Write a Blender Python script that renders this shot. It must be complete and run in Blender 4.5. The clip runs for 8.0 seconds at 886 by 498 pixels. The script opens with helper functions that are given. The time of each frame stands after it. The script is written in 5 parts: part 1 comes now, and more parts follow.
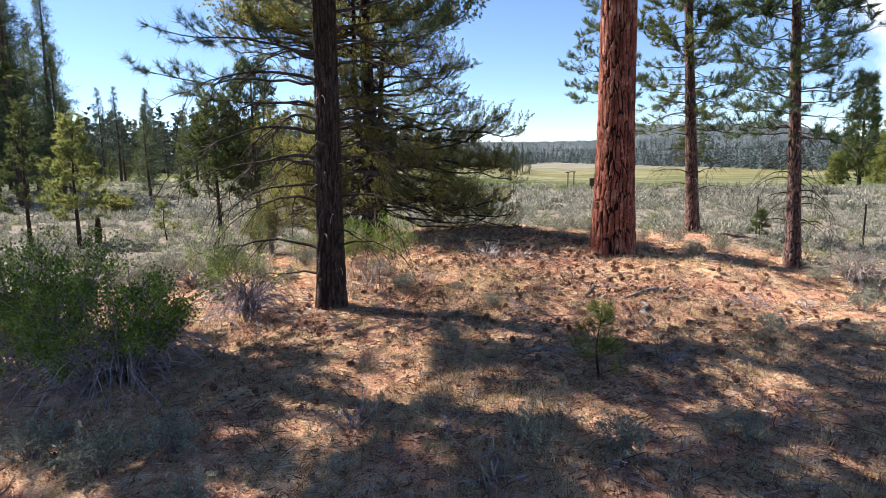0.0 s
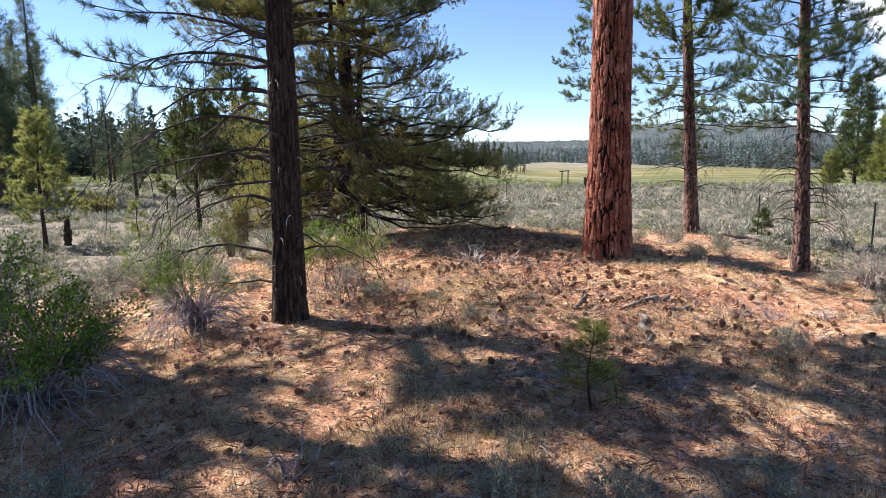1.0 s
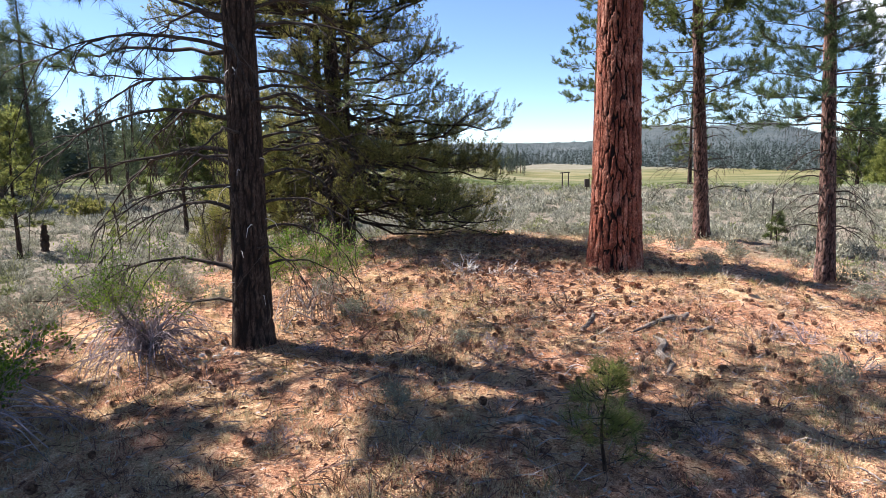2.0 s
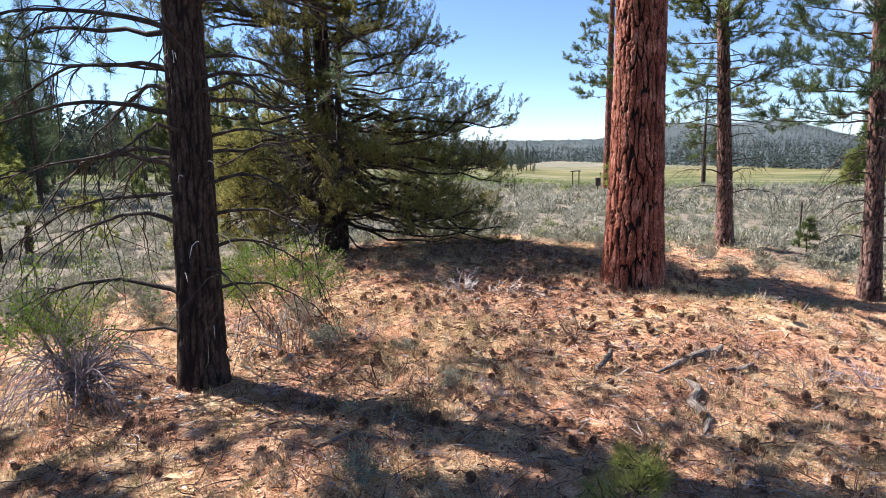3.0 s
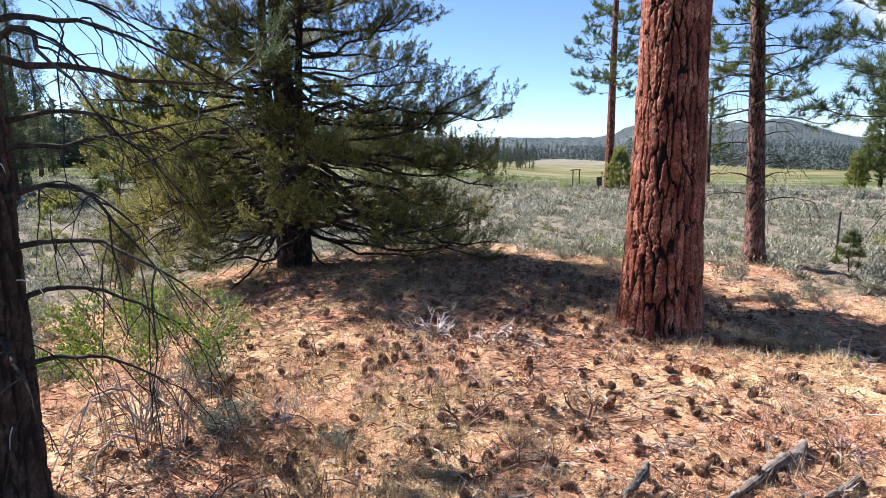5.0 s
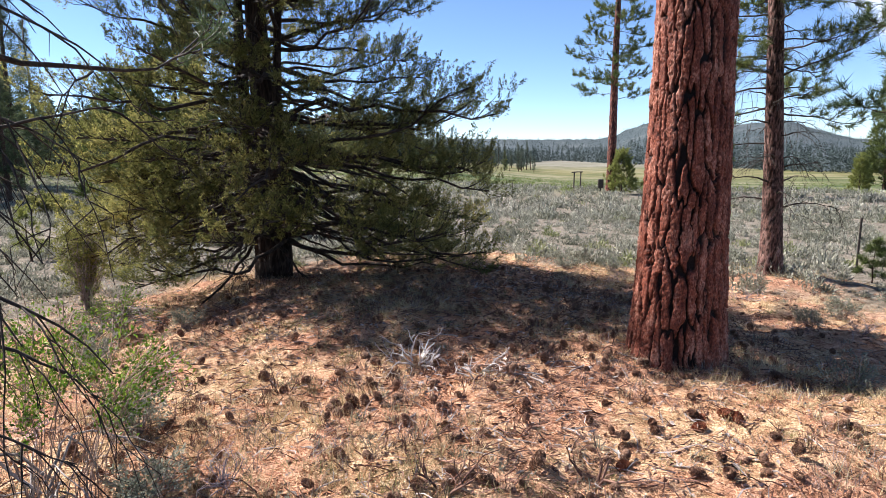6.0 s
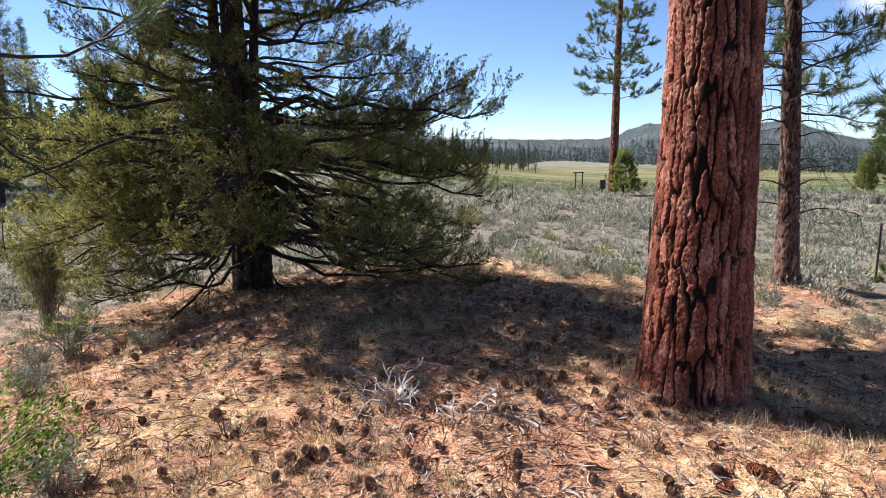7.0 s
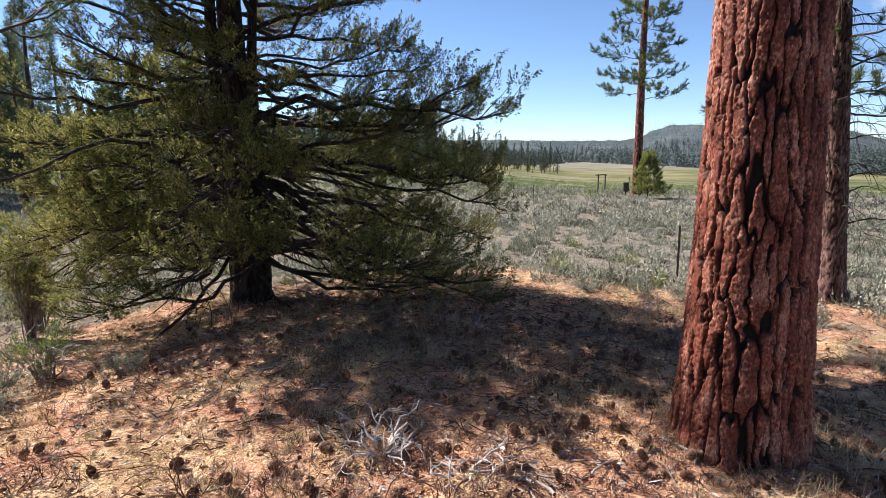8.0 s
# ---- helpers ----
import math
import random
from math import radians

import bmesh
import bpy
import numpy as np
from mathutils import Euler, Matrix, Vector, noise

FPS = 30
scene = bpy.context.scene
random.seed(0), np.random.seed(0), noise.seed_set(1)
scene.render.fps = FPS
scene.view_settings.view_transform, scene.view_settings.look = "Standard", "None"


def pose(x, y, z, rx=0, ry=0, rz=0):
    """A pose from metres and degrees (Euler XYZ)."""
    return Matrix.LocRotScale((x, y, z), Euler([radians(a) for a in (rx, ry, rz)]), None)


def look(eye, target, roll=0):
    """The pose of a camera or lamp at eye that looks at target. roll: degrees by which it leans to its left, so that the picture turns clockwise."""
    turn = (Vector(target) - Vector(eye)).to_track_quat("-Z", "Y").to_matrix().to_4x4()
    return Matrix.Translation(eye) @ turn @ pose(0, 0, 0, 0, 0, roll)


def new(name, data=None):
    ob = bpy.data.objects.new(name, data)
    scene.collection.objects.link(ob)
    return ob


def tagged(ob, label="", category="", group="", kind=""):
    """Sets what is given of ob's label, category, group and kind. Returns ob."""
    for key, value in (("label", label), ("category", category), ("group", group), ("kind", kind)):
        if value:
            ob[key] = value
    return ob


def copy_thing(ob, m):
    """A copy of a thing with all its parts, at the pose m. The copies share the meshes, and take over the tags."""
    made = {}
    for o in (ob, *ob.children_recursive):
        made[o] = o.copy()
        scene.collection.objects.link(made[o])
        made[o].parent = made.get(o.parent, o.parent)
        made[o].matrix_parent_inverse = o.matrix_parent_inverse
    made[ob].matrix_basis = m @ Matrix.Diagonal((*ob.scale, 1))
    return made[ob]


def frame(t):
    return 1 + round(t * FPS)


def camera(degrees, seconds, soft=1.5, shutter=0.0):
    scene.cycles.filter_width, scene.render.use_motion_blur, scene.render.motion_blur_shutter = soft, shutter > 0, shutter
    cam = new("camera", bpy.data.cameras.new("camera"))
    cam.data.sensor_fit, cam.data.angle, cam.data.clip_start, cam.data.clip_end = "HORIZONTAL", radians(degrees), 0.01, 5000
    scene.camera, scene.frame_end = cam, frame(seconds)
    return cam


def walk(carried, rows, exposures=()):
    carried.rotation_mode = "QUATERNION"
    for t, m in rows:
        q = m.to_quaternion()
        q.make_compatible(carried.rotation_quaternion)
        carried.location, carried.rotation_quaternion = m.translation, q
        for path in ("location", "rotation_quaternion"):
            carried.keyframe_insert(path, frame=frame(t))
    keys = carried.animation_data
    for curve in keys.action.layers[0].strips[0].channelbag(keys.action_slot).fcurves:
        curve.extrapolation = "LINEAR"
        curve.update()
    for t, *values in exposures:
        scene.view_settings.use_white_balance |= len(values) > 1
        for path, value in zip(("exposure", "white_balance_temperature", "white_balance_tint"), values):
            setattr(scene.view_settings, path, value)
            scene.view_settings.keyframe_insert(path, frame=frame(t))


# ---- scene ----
cam = camera(72.9, 8.0, soft=0.55)
PATH = [
    (0, (0.326, 0.002, 1.638), (0.245, 1.976, 1.326), -1.1),
    (0.5, (0.428, 0.436, 1.609), (0.32, 2.409, 1.296), -0.9),
    (1, (0.539, 0.864, 1.562), (0.474, 2.839, 1.249), -1.2),
    (1.2, (0.577, 1.032, 1.546), (0.514, 3.007, 1.236), -1.2),
    (2.3, (0.681, 2.037, 1.538), (0.612, 4.012, 1.231), -1.4),
    (2.5, (0.719, 2.242, 1.563), (0.633, 4.215, 1.249), -1.3),
    (3, (0.794, 2.74, 1.581), (0.698, 4.712, 1.265), -1.1),
    (3.5, (0.849, 3.227, 1.597), (0.755, 5.199, 1.276), -0.9),
    (4, (0.894, 3.726, 1.603), (0.814, 5.698, 1.28), -0.9),
    (4.5, (0.945, 4.176, 1.591), (0.866, 6.148, 1.266), -0.8),
    (4.7, (0.972, 4.325, 1.6), (0.888, 6.297, 1.272), -0.6),
    (5.8, (1.056, 5.17, 1.594), (0.96, 7.141, 1.269), -0.4),
    (6, (1.096, 5.312, 1.594), (1.003, 7.283, 1.272), -0.4),
    (6.5, (1.156, 5.638, 1.597), (1.069, 7.61, 1.274), -0.4),
    (7, (1.209, 5.961, 1.615), (1.111, 7.932, 1.293), -0.4),
    (7.5, (1.264, 6.289, 1.63), (1.124, 8.258, 1.311), -0.4),
    (8, (1.297, 6.594, 1.649), (1.13, 8.561, 1.331), -0.3),
]
walk(cam, [(t, look(eye, target, roll)) for t, eye, target, roll in PATH], exposures=((0, 1.56, 6450, 13), (2.5, 1.62, 6350, 13), (4.5, 1.60, 6200, 13), (6, 1.45, 6200, 13), (8, 1.30, 6350, 12)))

# ---- light ----
SUN_AZ, SUN_EL = 157.0, 45.0  # degrees from +x, counterclockwise; height over the horizon
world = bpy.data.worlds.new("sky")
scene.world = world
world.use_nodes = True
wn, wl = world.node_tree.nodes, world.node_tree.links
wn.clear()
w_out, w_bg, w_sky = wn.new("ShaderNodeOutputWorld"), wn.new("ShaderNodeBackground"), wn.new("ShaderNodeTexSky")
w_sky.sky_type, w_sky.sun_disc = "NISHITA", False
w_sky.sun_elevation, w_sky.sun_rotation = radians(SUN_EL), radians(90 - SUN_AZ)
w_sky.altitude, w_sky.air_density, w_sky.dust_density, w_sky.ozone_density = 3000, 1.0, 0.0, 4.0
w_bg.inputs["Strength"].default_value = 0.072
# a bank of white cloud low over the valley's far side
w_tex, w_noise, w_far, w_near, w_mul, w_soft, w_mix = (wn.new("ShaderNode" + k) for k in ("TexCoord", "TexNoise", "VectorMath", "MapRange", "Math", "MapRange", "Mix"))
w_noise.inputs["Scale"].default_value, w_noise.inputs["Detail"].default_value = 9, 7
w_far.operation, w_mul.operation, w_mix.data_type = "DISTANCE", "MULTIPLY", "RGBA"
w_far.inputs[1].default_value = (.56, .76, .27)
w_near.inputs[1].default_value, w_near.inputs[2].default_value, w_near.inputs[3].default_value, w_near.inputs[4].default_value = .08, .30, 1.1, .35
w_soft.inputs[1].default_value, w_soft.inputs[2].default_value = .42, .62
w_mix.inputs[7].default_value = (8.6, 8.9, 9.2, 1)
wl.new(w_tex.outputs["Generated"], w_noise.inputs["Vector"])
wl.new(w_tex.outputs["Generated"], w_far.inputs[0])
wl.new(w_far.outputs["Value"], w_near.inputs[0])
wl.new(w_near.outputs[0], w_mul.inputs[0])
wl.new(w_noise.outputs[0], w_mul.inputs[1])
wl.new(w_mul.outputs[0], w_soft.inputs[0])
wl.new(w_soft.outputs[0], w_mix.inputs[0])
wl.new(w_sky.outputs[0], w_mix.inputs[6])
wl.new(w_mix.outputs[2], w_bg.inputs["Color"])
wl.new(w_bg.outputs[0], w_out.inputs["Surface"])
sun_dir = Vector((math.cos(radians(SUN_AZ)) * math.cos(radians(SUN_EL)), math.sin(radians(SUN_AZ)) * math.cos(radians(SUN_EL)), math.sin(radians(SUN_EL))))
sun = new("sun", bpy.data.lights.new("sun", "SUN"))
sun.data.energy, sun.data.angle, sun.data.color = 5.0, radians(0.53), (1.0, 0.95, 0.88)
sun.matrix_world = look(sun_dir * 60, (0, 0, 0))


# ---- materials ----
def material(name, dark, mid, light, scale=6.0, fine=60.0, rough=0.85, bump=0.3, vary=0.25, thin=0.0, stretch=(1, 1, 1), island=True, groove=None, flakes=0.0):
    """A rough natural surface: two scales of noise between three colours, some change from piece to piece, fine relief.
    thin: how much light passes through (leaves). groove: colour of the sunken parts, their shade put in, by the mesh's
    own depth."""
    m = bpy.data.materials.new(name)
    m.use_nodes = True
    n, l = m.node_tree.nodes, m.node_tree.links
    n.clear()
    out, bsdf = n.new("ShaderNodeOutputMaterial"), n.new("ShaderNodeBsdfPrincipled")
    tex, mapping = n.new("ShaderNodeTexCoord"), n.new("ShaderNodeMapping")
    mapping.inputs["Scale"].default_value = stretch
    l.new(tex.outputs["Object"], mapping.inputs["Vector"])
    big, small = n.new("ShaderNodeTexNoise"), n.new("ShaderNodeTexNoise")
    for node, s, d in ((big, scale, 4), (small, fine, 3)):
        node.inputs["Scale"].default_value, node.inputs["Detail"].default_value = s, d
        l.new(mapping.outputs[0], node.inputs["Vector"])
    mix = n.new("ShaderNodeMix")
    mix.inputs[0].default_value = 0.45
    l.new(big.outputs[0], mix.inputs[2])
    l.new(small.outputs[0], mix.inputs[3])
    ramp = n.new("ShaderNodeValToRGB")
    ramp.color_ramp.elements[0].position, ramp.color_ramp.elements[0].color = 0.36, (*dark, 1)
    ramp.color_ramp.elements[1].position, ramp.color_ramp.elements[1].color = 0.64, (*light, 1)
    ramp.color_ramp.elements.new(0.5).color = (*mid, 1)
    l.new(mix.outputs[0], ramp.inputs[0])
    colour = ramp.outputs[0]
    hsv = n.new("ShaderNodeHueSaturation")
    rng = n.new("ShaderNodeMapRange")
    rng.inputs[3].default_value, rng.inputs[4].default_value = 1 - vary, 1 + vary
    source = n.new("ShaderNodeNewGeometry").outputs["Random Per Island"] if island else n.new("ShaderNodeObjectInfo").outputs["Random"]
    l.new(source, rng.inputs[0])
    l.new(rng.outputs[0], hsv.inputs["Value"])
    l.new(colour, hsv.inputs["Color"])
    colour = hsv.outputs[0]
    height_out = mix.outputs[0]
    if flakes:  # small scales of bark: dark seams, each scale of its own tone and height
        seams, scales, warp = n.new("ShaderNodeTexVoronoi"), n.new("ShaderNodeTexVoronoi"), n.new("ShaderNodeMix")
        warp.data_type = "VECTOR"
        warp.inputs[0].default_value = .035
        l.new(tex.outputs["Object"], warp.inputs[4])
        l.new(small.outputs["Color"], warp.inputs[5])
        seams.feature = "DISTANCE_TO_EDGE"
        for node in (seams, scales):
            node.inputs["Scale"].default_value = flakes
            l.new(warp.outputs[1], node.inputs["Vector"])
        seam, tone, both, hsv2, add = n.new("ShaderNodeMapRange"), n.new("ShaderNodeMapRange"), n.new("ShaderNodeMath"), n.new("ShaderNodeHueSaturation"), n.new("ShaderNodeMath")
        seam.inputs[2].default_value, seam.inputs[3].default_value = .08, .62
        tone.inputs[3].default_value, tone.inputs[4].default_value = .80, 1.22
        sepc = n.new("ShaderNodeSeparateColor")
        l.new(seams.outputs["Distance"], seam.inputs[0])
        l.new(scales.outputs["Color"], sepc.inputs[0])
        l.new(sepc.outputs[0], tone.inputs[0])
        both.operation = "MULTIPLY"
        l.new(seam.outputs[0], both.inputs[0])
        l.new(tone.outputs[0], both.inputs[1])
        l.new(both.outputs[0], hsv2.inputs["Value"])
        l.new(colour, hsv2.inputs["Color"])
        colour = hsv2.outputs[0]
        l.new(both.outputs[0], add.inputs[0])
        l.new(mix.outputs[0], add.inputs[1])
        height_out = add.outputs[0]
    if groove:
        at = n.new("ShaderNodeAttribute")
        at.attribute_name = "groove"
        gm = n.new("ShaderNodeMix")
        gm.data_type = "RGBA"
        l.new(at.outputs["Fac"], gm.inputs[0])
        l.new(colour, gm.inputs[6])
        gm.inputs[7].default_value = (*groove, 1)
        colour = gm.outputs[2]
    l.new(colour, bsdf.inputs["Base Color"])
    bsdf.inputs["Roughness"].default_value = rough
    bsdf.inputs["Specular IOR Level"].default_value = 0.25
    if bump:
        b = n.new("ShaderNodeBump")
        b.inputs["Strength"].default_value, b.inputs["Distance"].default_value = bump, 0.01
        l.new(height_out, b.inputs["Height"])
        l.new(b.outputs[0], bsdf.inputs["Normal"])
    if thin:
        tr, ms = n.new("ShaderNodeBsdfTranslucent"), n.new("ShaderNodeMixShader")
        l.new(colour, tr.inputs["Color"])
        ms.inputs[0].default_value = thin
        l.new(bsdf.outputs[0], ms.inputs[1])
        l.new(tr.outputs[0], ms.inputs[2])
        l.new(ms.outputs[0], out.inputs["Surface"])
    else:
        l.new(bsdf.outputs[0], out.inputs["Surface"])
    return m


# groove: dark furrow bark, driven near black with the furrows' shade
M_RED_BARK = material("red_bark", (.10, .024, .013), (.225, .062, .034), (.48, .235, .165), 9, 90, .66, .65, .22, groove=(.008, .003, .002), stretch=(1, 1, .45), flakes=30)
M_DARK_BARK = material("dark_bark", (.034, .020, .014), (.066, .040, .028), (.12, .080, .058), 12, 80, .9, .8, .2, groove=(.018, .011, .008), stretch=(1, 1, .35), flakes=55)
M_BROWN_BARK = material("brown_bark", (.070, .034, .027), (.150, .078, .062), (.29, .185, .155), 12, 70, .9, .8, .2, groove=(.02, .011, .008), stretch=(1, 1, .35), flakes=40)
M_FIBRE_BARK = material("fibrous_bark", (.028, .018, .013), (.055, .036, .027), (.10, .070, .052), 16, 90, .95, .8, .2, groove=(.02, .012, .009), stretch=(1, 1, .12))
M_LIMB = material("limb_bark", (.022, .016, .012), (.044, .032, .025), (.085, .065, .054), 14, 80, .9, .5, .3)
M_DEAD = material("dead_wood", (.16, .13, .115), (.29, .25, .23), (.47, .42, .39), 10, 90, .9, .4, .35)
M_BLEACHED = material("bleached_wood", (.34, .30, .28), (.54, .49, .46), (.74, .69, .65), 10, 90, .9, .4, .3)
M_TWIG = material("grey_twig", (.11, .085, .075), (.22, .175, .16), (.36, .30, .28), 10, 90, .9, .3, .4)
M_TWIG_RED = material("brown_twig", (.07, .035, .026), (.14, .075, .055), (.24, .14, .10), 10, 90, .9, .3, .35)
M_MAUVE = material("mauve_grey_stem", (.14, .105, .115), (.28, .225, .235), (.46, .39, .40), 10, 90, .9, .3, .45)
M_TWIG_PALE = material("tan_twig", (.17, .10, .075), (.30, .20, .15), (.45, .33, .26), 10, 90, .9, .3, .35)
M_NEEDLE = material("pine_needles", (.045, .065, .018), (.090, .115, .032), (.18, .195, .055), 1.2, 30, .55, 0, .4, thin=.35)
M_NEEDLE_BLUE = material("pine_needles_cool", (.030, .052, .022), (.060, .092, .038), (.12, .155, .06), 1.2, 30, .5, 0, .4, thin=.32)
M_NEEDLE_YOUNG = material("young_pine_needles", (.095, .115, .03), (.20, .22, .06), (.34, .34, .11), 1.5, 30, .55, 0, .35, thin=.55)
M_JUNIPER = material("juniper_scales", (.070, .080, .023), (.170, .168, .050), (.36, .32, .105), 1.1, 25, .6, 0, .5, thin=.55)
M_LEAF = material("shrub_leaves", (.05, .105, .012), (.12, .20, .022), (.29, .35, .045), 3, 40, .5, 0, .5, thin=.35)
M_SAGE = material("sage_leaves", (.14, .15, .105), (.25, .255, .185), (.40, .395, .30), 2, 40, .8, 0, .35, thin=.2)
M_SAGE_FAR = material("sagebrush_field", (.12, .122, .085), (.25, .245, .185), (.42, .395, .325), .6, 9, .85, 0, .5, thin=.3)
M_RABBIT = material("yellow_green_brush", (.11, .125, .05), (.22, .23, .10), (.36, .35, .19), .8, 12, .8, 0, .4, thin=.3)
M_DRY = material("dry_grass", (.27, .20, .11), (.46, .36, .20), (.68, .57, .37), 3, 40, .8, 0, .35, thin=.25)
M_GREEN_GRASS = material("green_grass", (.085, .12, .03), (.16, .20, .06), (.28, .29, .11), 1.5, 30, .7, 0, .35, thin=.3)
M_LITTER = material("fallen_needles", (.30, .130, .068), (.52, .272, .150), (.77, .51, .325), 2.5, 40, .75, 0, .45)
M_CONE = material("cone_scales", (.080, .038, .024), (.19, .10, .062), (.37, .235, .155), 30, 200, .75, .3, .3)
M_CONE_RED = material("fresh_cone_scales", (.11, .032, .018), (.22, .07, .035), (.36, .14, .07), 30, 200, .7, .3, .3)
M_LOG = material("weathered_log", (.085, .065, .055), (.17, .14, .122), (.34, .295, .265), 9, 120, .9, 1.0, .2, stretch=(1, 1, .15), groove=(.03, .022, .018))
M_POST = material("rusty_post", (.035, .028, .024), (.06, .048, .04), (.10, .075, .06), 20, 120, .8, .3, .2)
# greens lightened: some haze of distance is put into the colour
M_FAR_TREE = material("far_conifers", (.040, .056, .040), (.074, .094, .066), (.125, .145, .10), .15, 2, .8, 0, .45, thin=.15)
# brighter, yellower copy of far_conifers: a sunlit look put into the colour
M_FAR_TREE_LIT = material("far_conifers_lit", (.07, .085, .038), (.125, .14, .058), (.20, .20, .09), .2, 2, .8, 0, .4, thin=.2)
M_NEEDLE_FAR = material("wood_needles", (.040, .060, .030), (.078, .102, .050), (.15, .17, .075), .3, 4, .6, 0, .45, thin=.4)
# cooler, greyer greens: distance haze put into the conifers' colour
M_HAZE_TREE = material("hazed_conifers", (.034, .047, .043), (.056, .073, .066), (.09, .108, .095), .03, .4, .9, 0, .45, thin=.15)
M_STONE = material("pale_stone", (.22, .20, .19), (.36, .34, .32), (.5, .48, .46), 14, 90, .9, .5, .3)


def ground_material():
    """Litter under the trees, grey soil among the sagebrush, then green and straw-coloured meadow, in uneven belts."""
    m = bpy.data.materials.new("forest_ground")
    m.use_nodes = True
    n, l = m.node_tree.nodes, m.node_tree.links
    bsdf = n["Principled BSDF"]
    bsdf.inputs["Roughness"].default_value, bsdf.inputs["Specular IOR Level"].default_value = .95, .1
    tex, sep = n.new("ShaderNodeTexCoord"), n.new("ShaderNodeSeparateXYZ")
    l.new(tex.outputs["Object"], sep.inputs[0])

    def noise_of(scale, detail=6, dist=0.0):
        k = n.new("ShaderNodeTexNoise")
        k.inputs["Scale"].default_value, k.inputs["Detail"].default_value, k.inputs["Distortion"].default_value = scale, detail, dist
        l.new(tex.outputs["Object"], k.inputs["Vector"])
        return k.outputs[0]

    def ramp_of(fac, *stops):
        r = n.new("ShaderNodeValToRGB")
        while len(r.color_ramp.elements) < len(stops):
            r.color_ramp.elements.new(.5)
        for e, (p, c) in zip(r.color_ramp.elements, stops):
            e.position, e.color = p, (*c, 1)
        l.new(fac, r.inputs[0])
        return r.outputs[0]

    def calc(op, a, b=0.0, c=None):
        k = n.new("ShaderNodeMath")
        k.operation = op
        for i, v in enumerate((a, b) if c is None else (a, b, c)):
            if isinstance(v, (int, float)):
                k.inputs[i].default_value = v
            else:
                l.new(v, k.inputs[i])
        return k.outputs[0]

    def blend(fac, a, b):
        k = n.new("ShaderNodeMix")
        k.data_type = "RGBA"
        l.new(fac, k.inputs[0])
        l.new(a, k.inputs[6])
        l.new(b, k.inputs[7])
        return k.outputs[2]

    def step(v, lo, hi):
        k = n.new("ShaderNodeMapRange")
        k.interpolation_type = "SMOOTHSTEP"
        l.new(v, k.inputs[0])
        k.inputs[1].default_value, k.inputs[2].default_value = lo, hi
        return k.outputs[0]

    fine, mid, broad = noise_of(90, 6, .6), noise_of(9, 8, .4), noise_of(.9, 5)
    litter = ramp_of(calc("ADD", calc("MULTIPLY", fine, .55), calc("MULTIPLY", mid, .45)),
                     (.35, (.078, .033, .020)), (.44, (.31, .143, .085)), (.54, (.55, .305, .19)), (.64, (.79, .555, .39)))
    straw_litter = ramp_of(calc("ADD", calc("MULTIPLY", fine, .6), calc("MULTIPLY", mid, .4)),
                           (.36, (.09, .052, .03)), (.45, (.33, .205, .108)), (.54, (.59, .41, .235)), (.64, (.84, .66, .455)))
    litter = blend(step(noise_of(1.4, 5, .5), .40, .60), litter, straw_litter)
    soil = ramp_of(calc("ADD", calc("MULTIPLY", fine, .4), calc("MULTIPLY", mid, .6)),
                   (.35, (.085, .07, .05)), (.5, (.18, .15, .115)), (.66, (.31, .27, .215)))
    near = calc("SUBTRACT", calc("POWER", calc("DIVIDE", calc("SUBTRACT", sep.outputs[0], 1.4), 7.3), 2), 0)
    reach = calc("SQRT", calc("ADD", near, calc("POWER", calc("DIVIDE", calc("SUBTRACT", sep.outputs[1], 7.0), 9.8), 2)))
    edge = step(calc("ADD", reach, calc("MULTIPLY", calc("SUBTRACT", broad, .5), .9)), .85, 1.12)
    colour = blend(edge, litter, soil)
    patch, belt = noise_of(.035, 5, .8), noise_of(.012, 4, .5)
    meadow = ramp_of(calc("ADD", calc("MULTIPLY", patch, .5), calc("ADD", calc("MULTIPLY", broad, .25), calc("MULTIPLY", noise_of(.22, 6, .6), .25))),
                     (.41, (.040, .062, .018)), (.47, (.072, .088, .032)), (.52, (.12, .118, .058)), (.59, (.22, .20, .13)))
    gone = calc("ADD", sep.outputs[1], calc("MULTIPLY", calc("SUBTRACT", patch, .5), 50))
    colour = blend(step(gone, 42, 70), colour, meadow)
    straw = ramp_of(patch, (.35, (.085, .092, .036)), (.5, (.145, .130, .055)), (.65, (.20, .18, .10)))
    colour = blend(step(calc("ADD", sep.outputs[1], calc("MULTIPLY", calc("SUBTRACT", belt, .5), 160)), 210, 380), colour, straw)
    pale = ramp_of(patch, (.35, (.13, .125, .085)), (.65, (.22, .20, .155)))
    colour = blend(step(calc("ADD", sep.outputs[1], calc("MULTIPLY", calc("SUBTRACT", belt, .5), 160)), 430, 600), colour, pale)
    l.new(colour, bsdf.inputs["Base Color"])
    b = n.new("ShaderNodeBump")
    b.inputs["Strength"].default_value, b.inputs["Distance"].default_value = .8, .03
    l.new(calc("ADD", fine, calc("MULTIPLY", mid, 1.5)), b.inputs["Height"])
    l.new(b.outputs[0], bsdf.inputs["Normal"])
    return m


M_GROUND = ground_material()
# blue-grey of distance haze put into the slope's colour
M_HILL = material("hazed_hill_slope", (.030, .042, .045), (.050, .064, .066), (.088, .10, .10), .012, .12, .95, 0, 0)


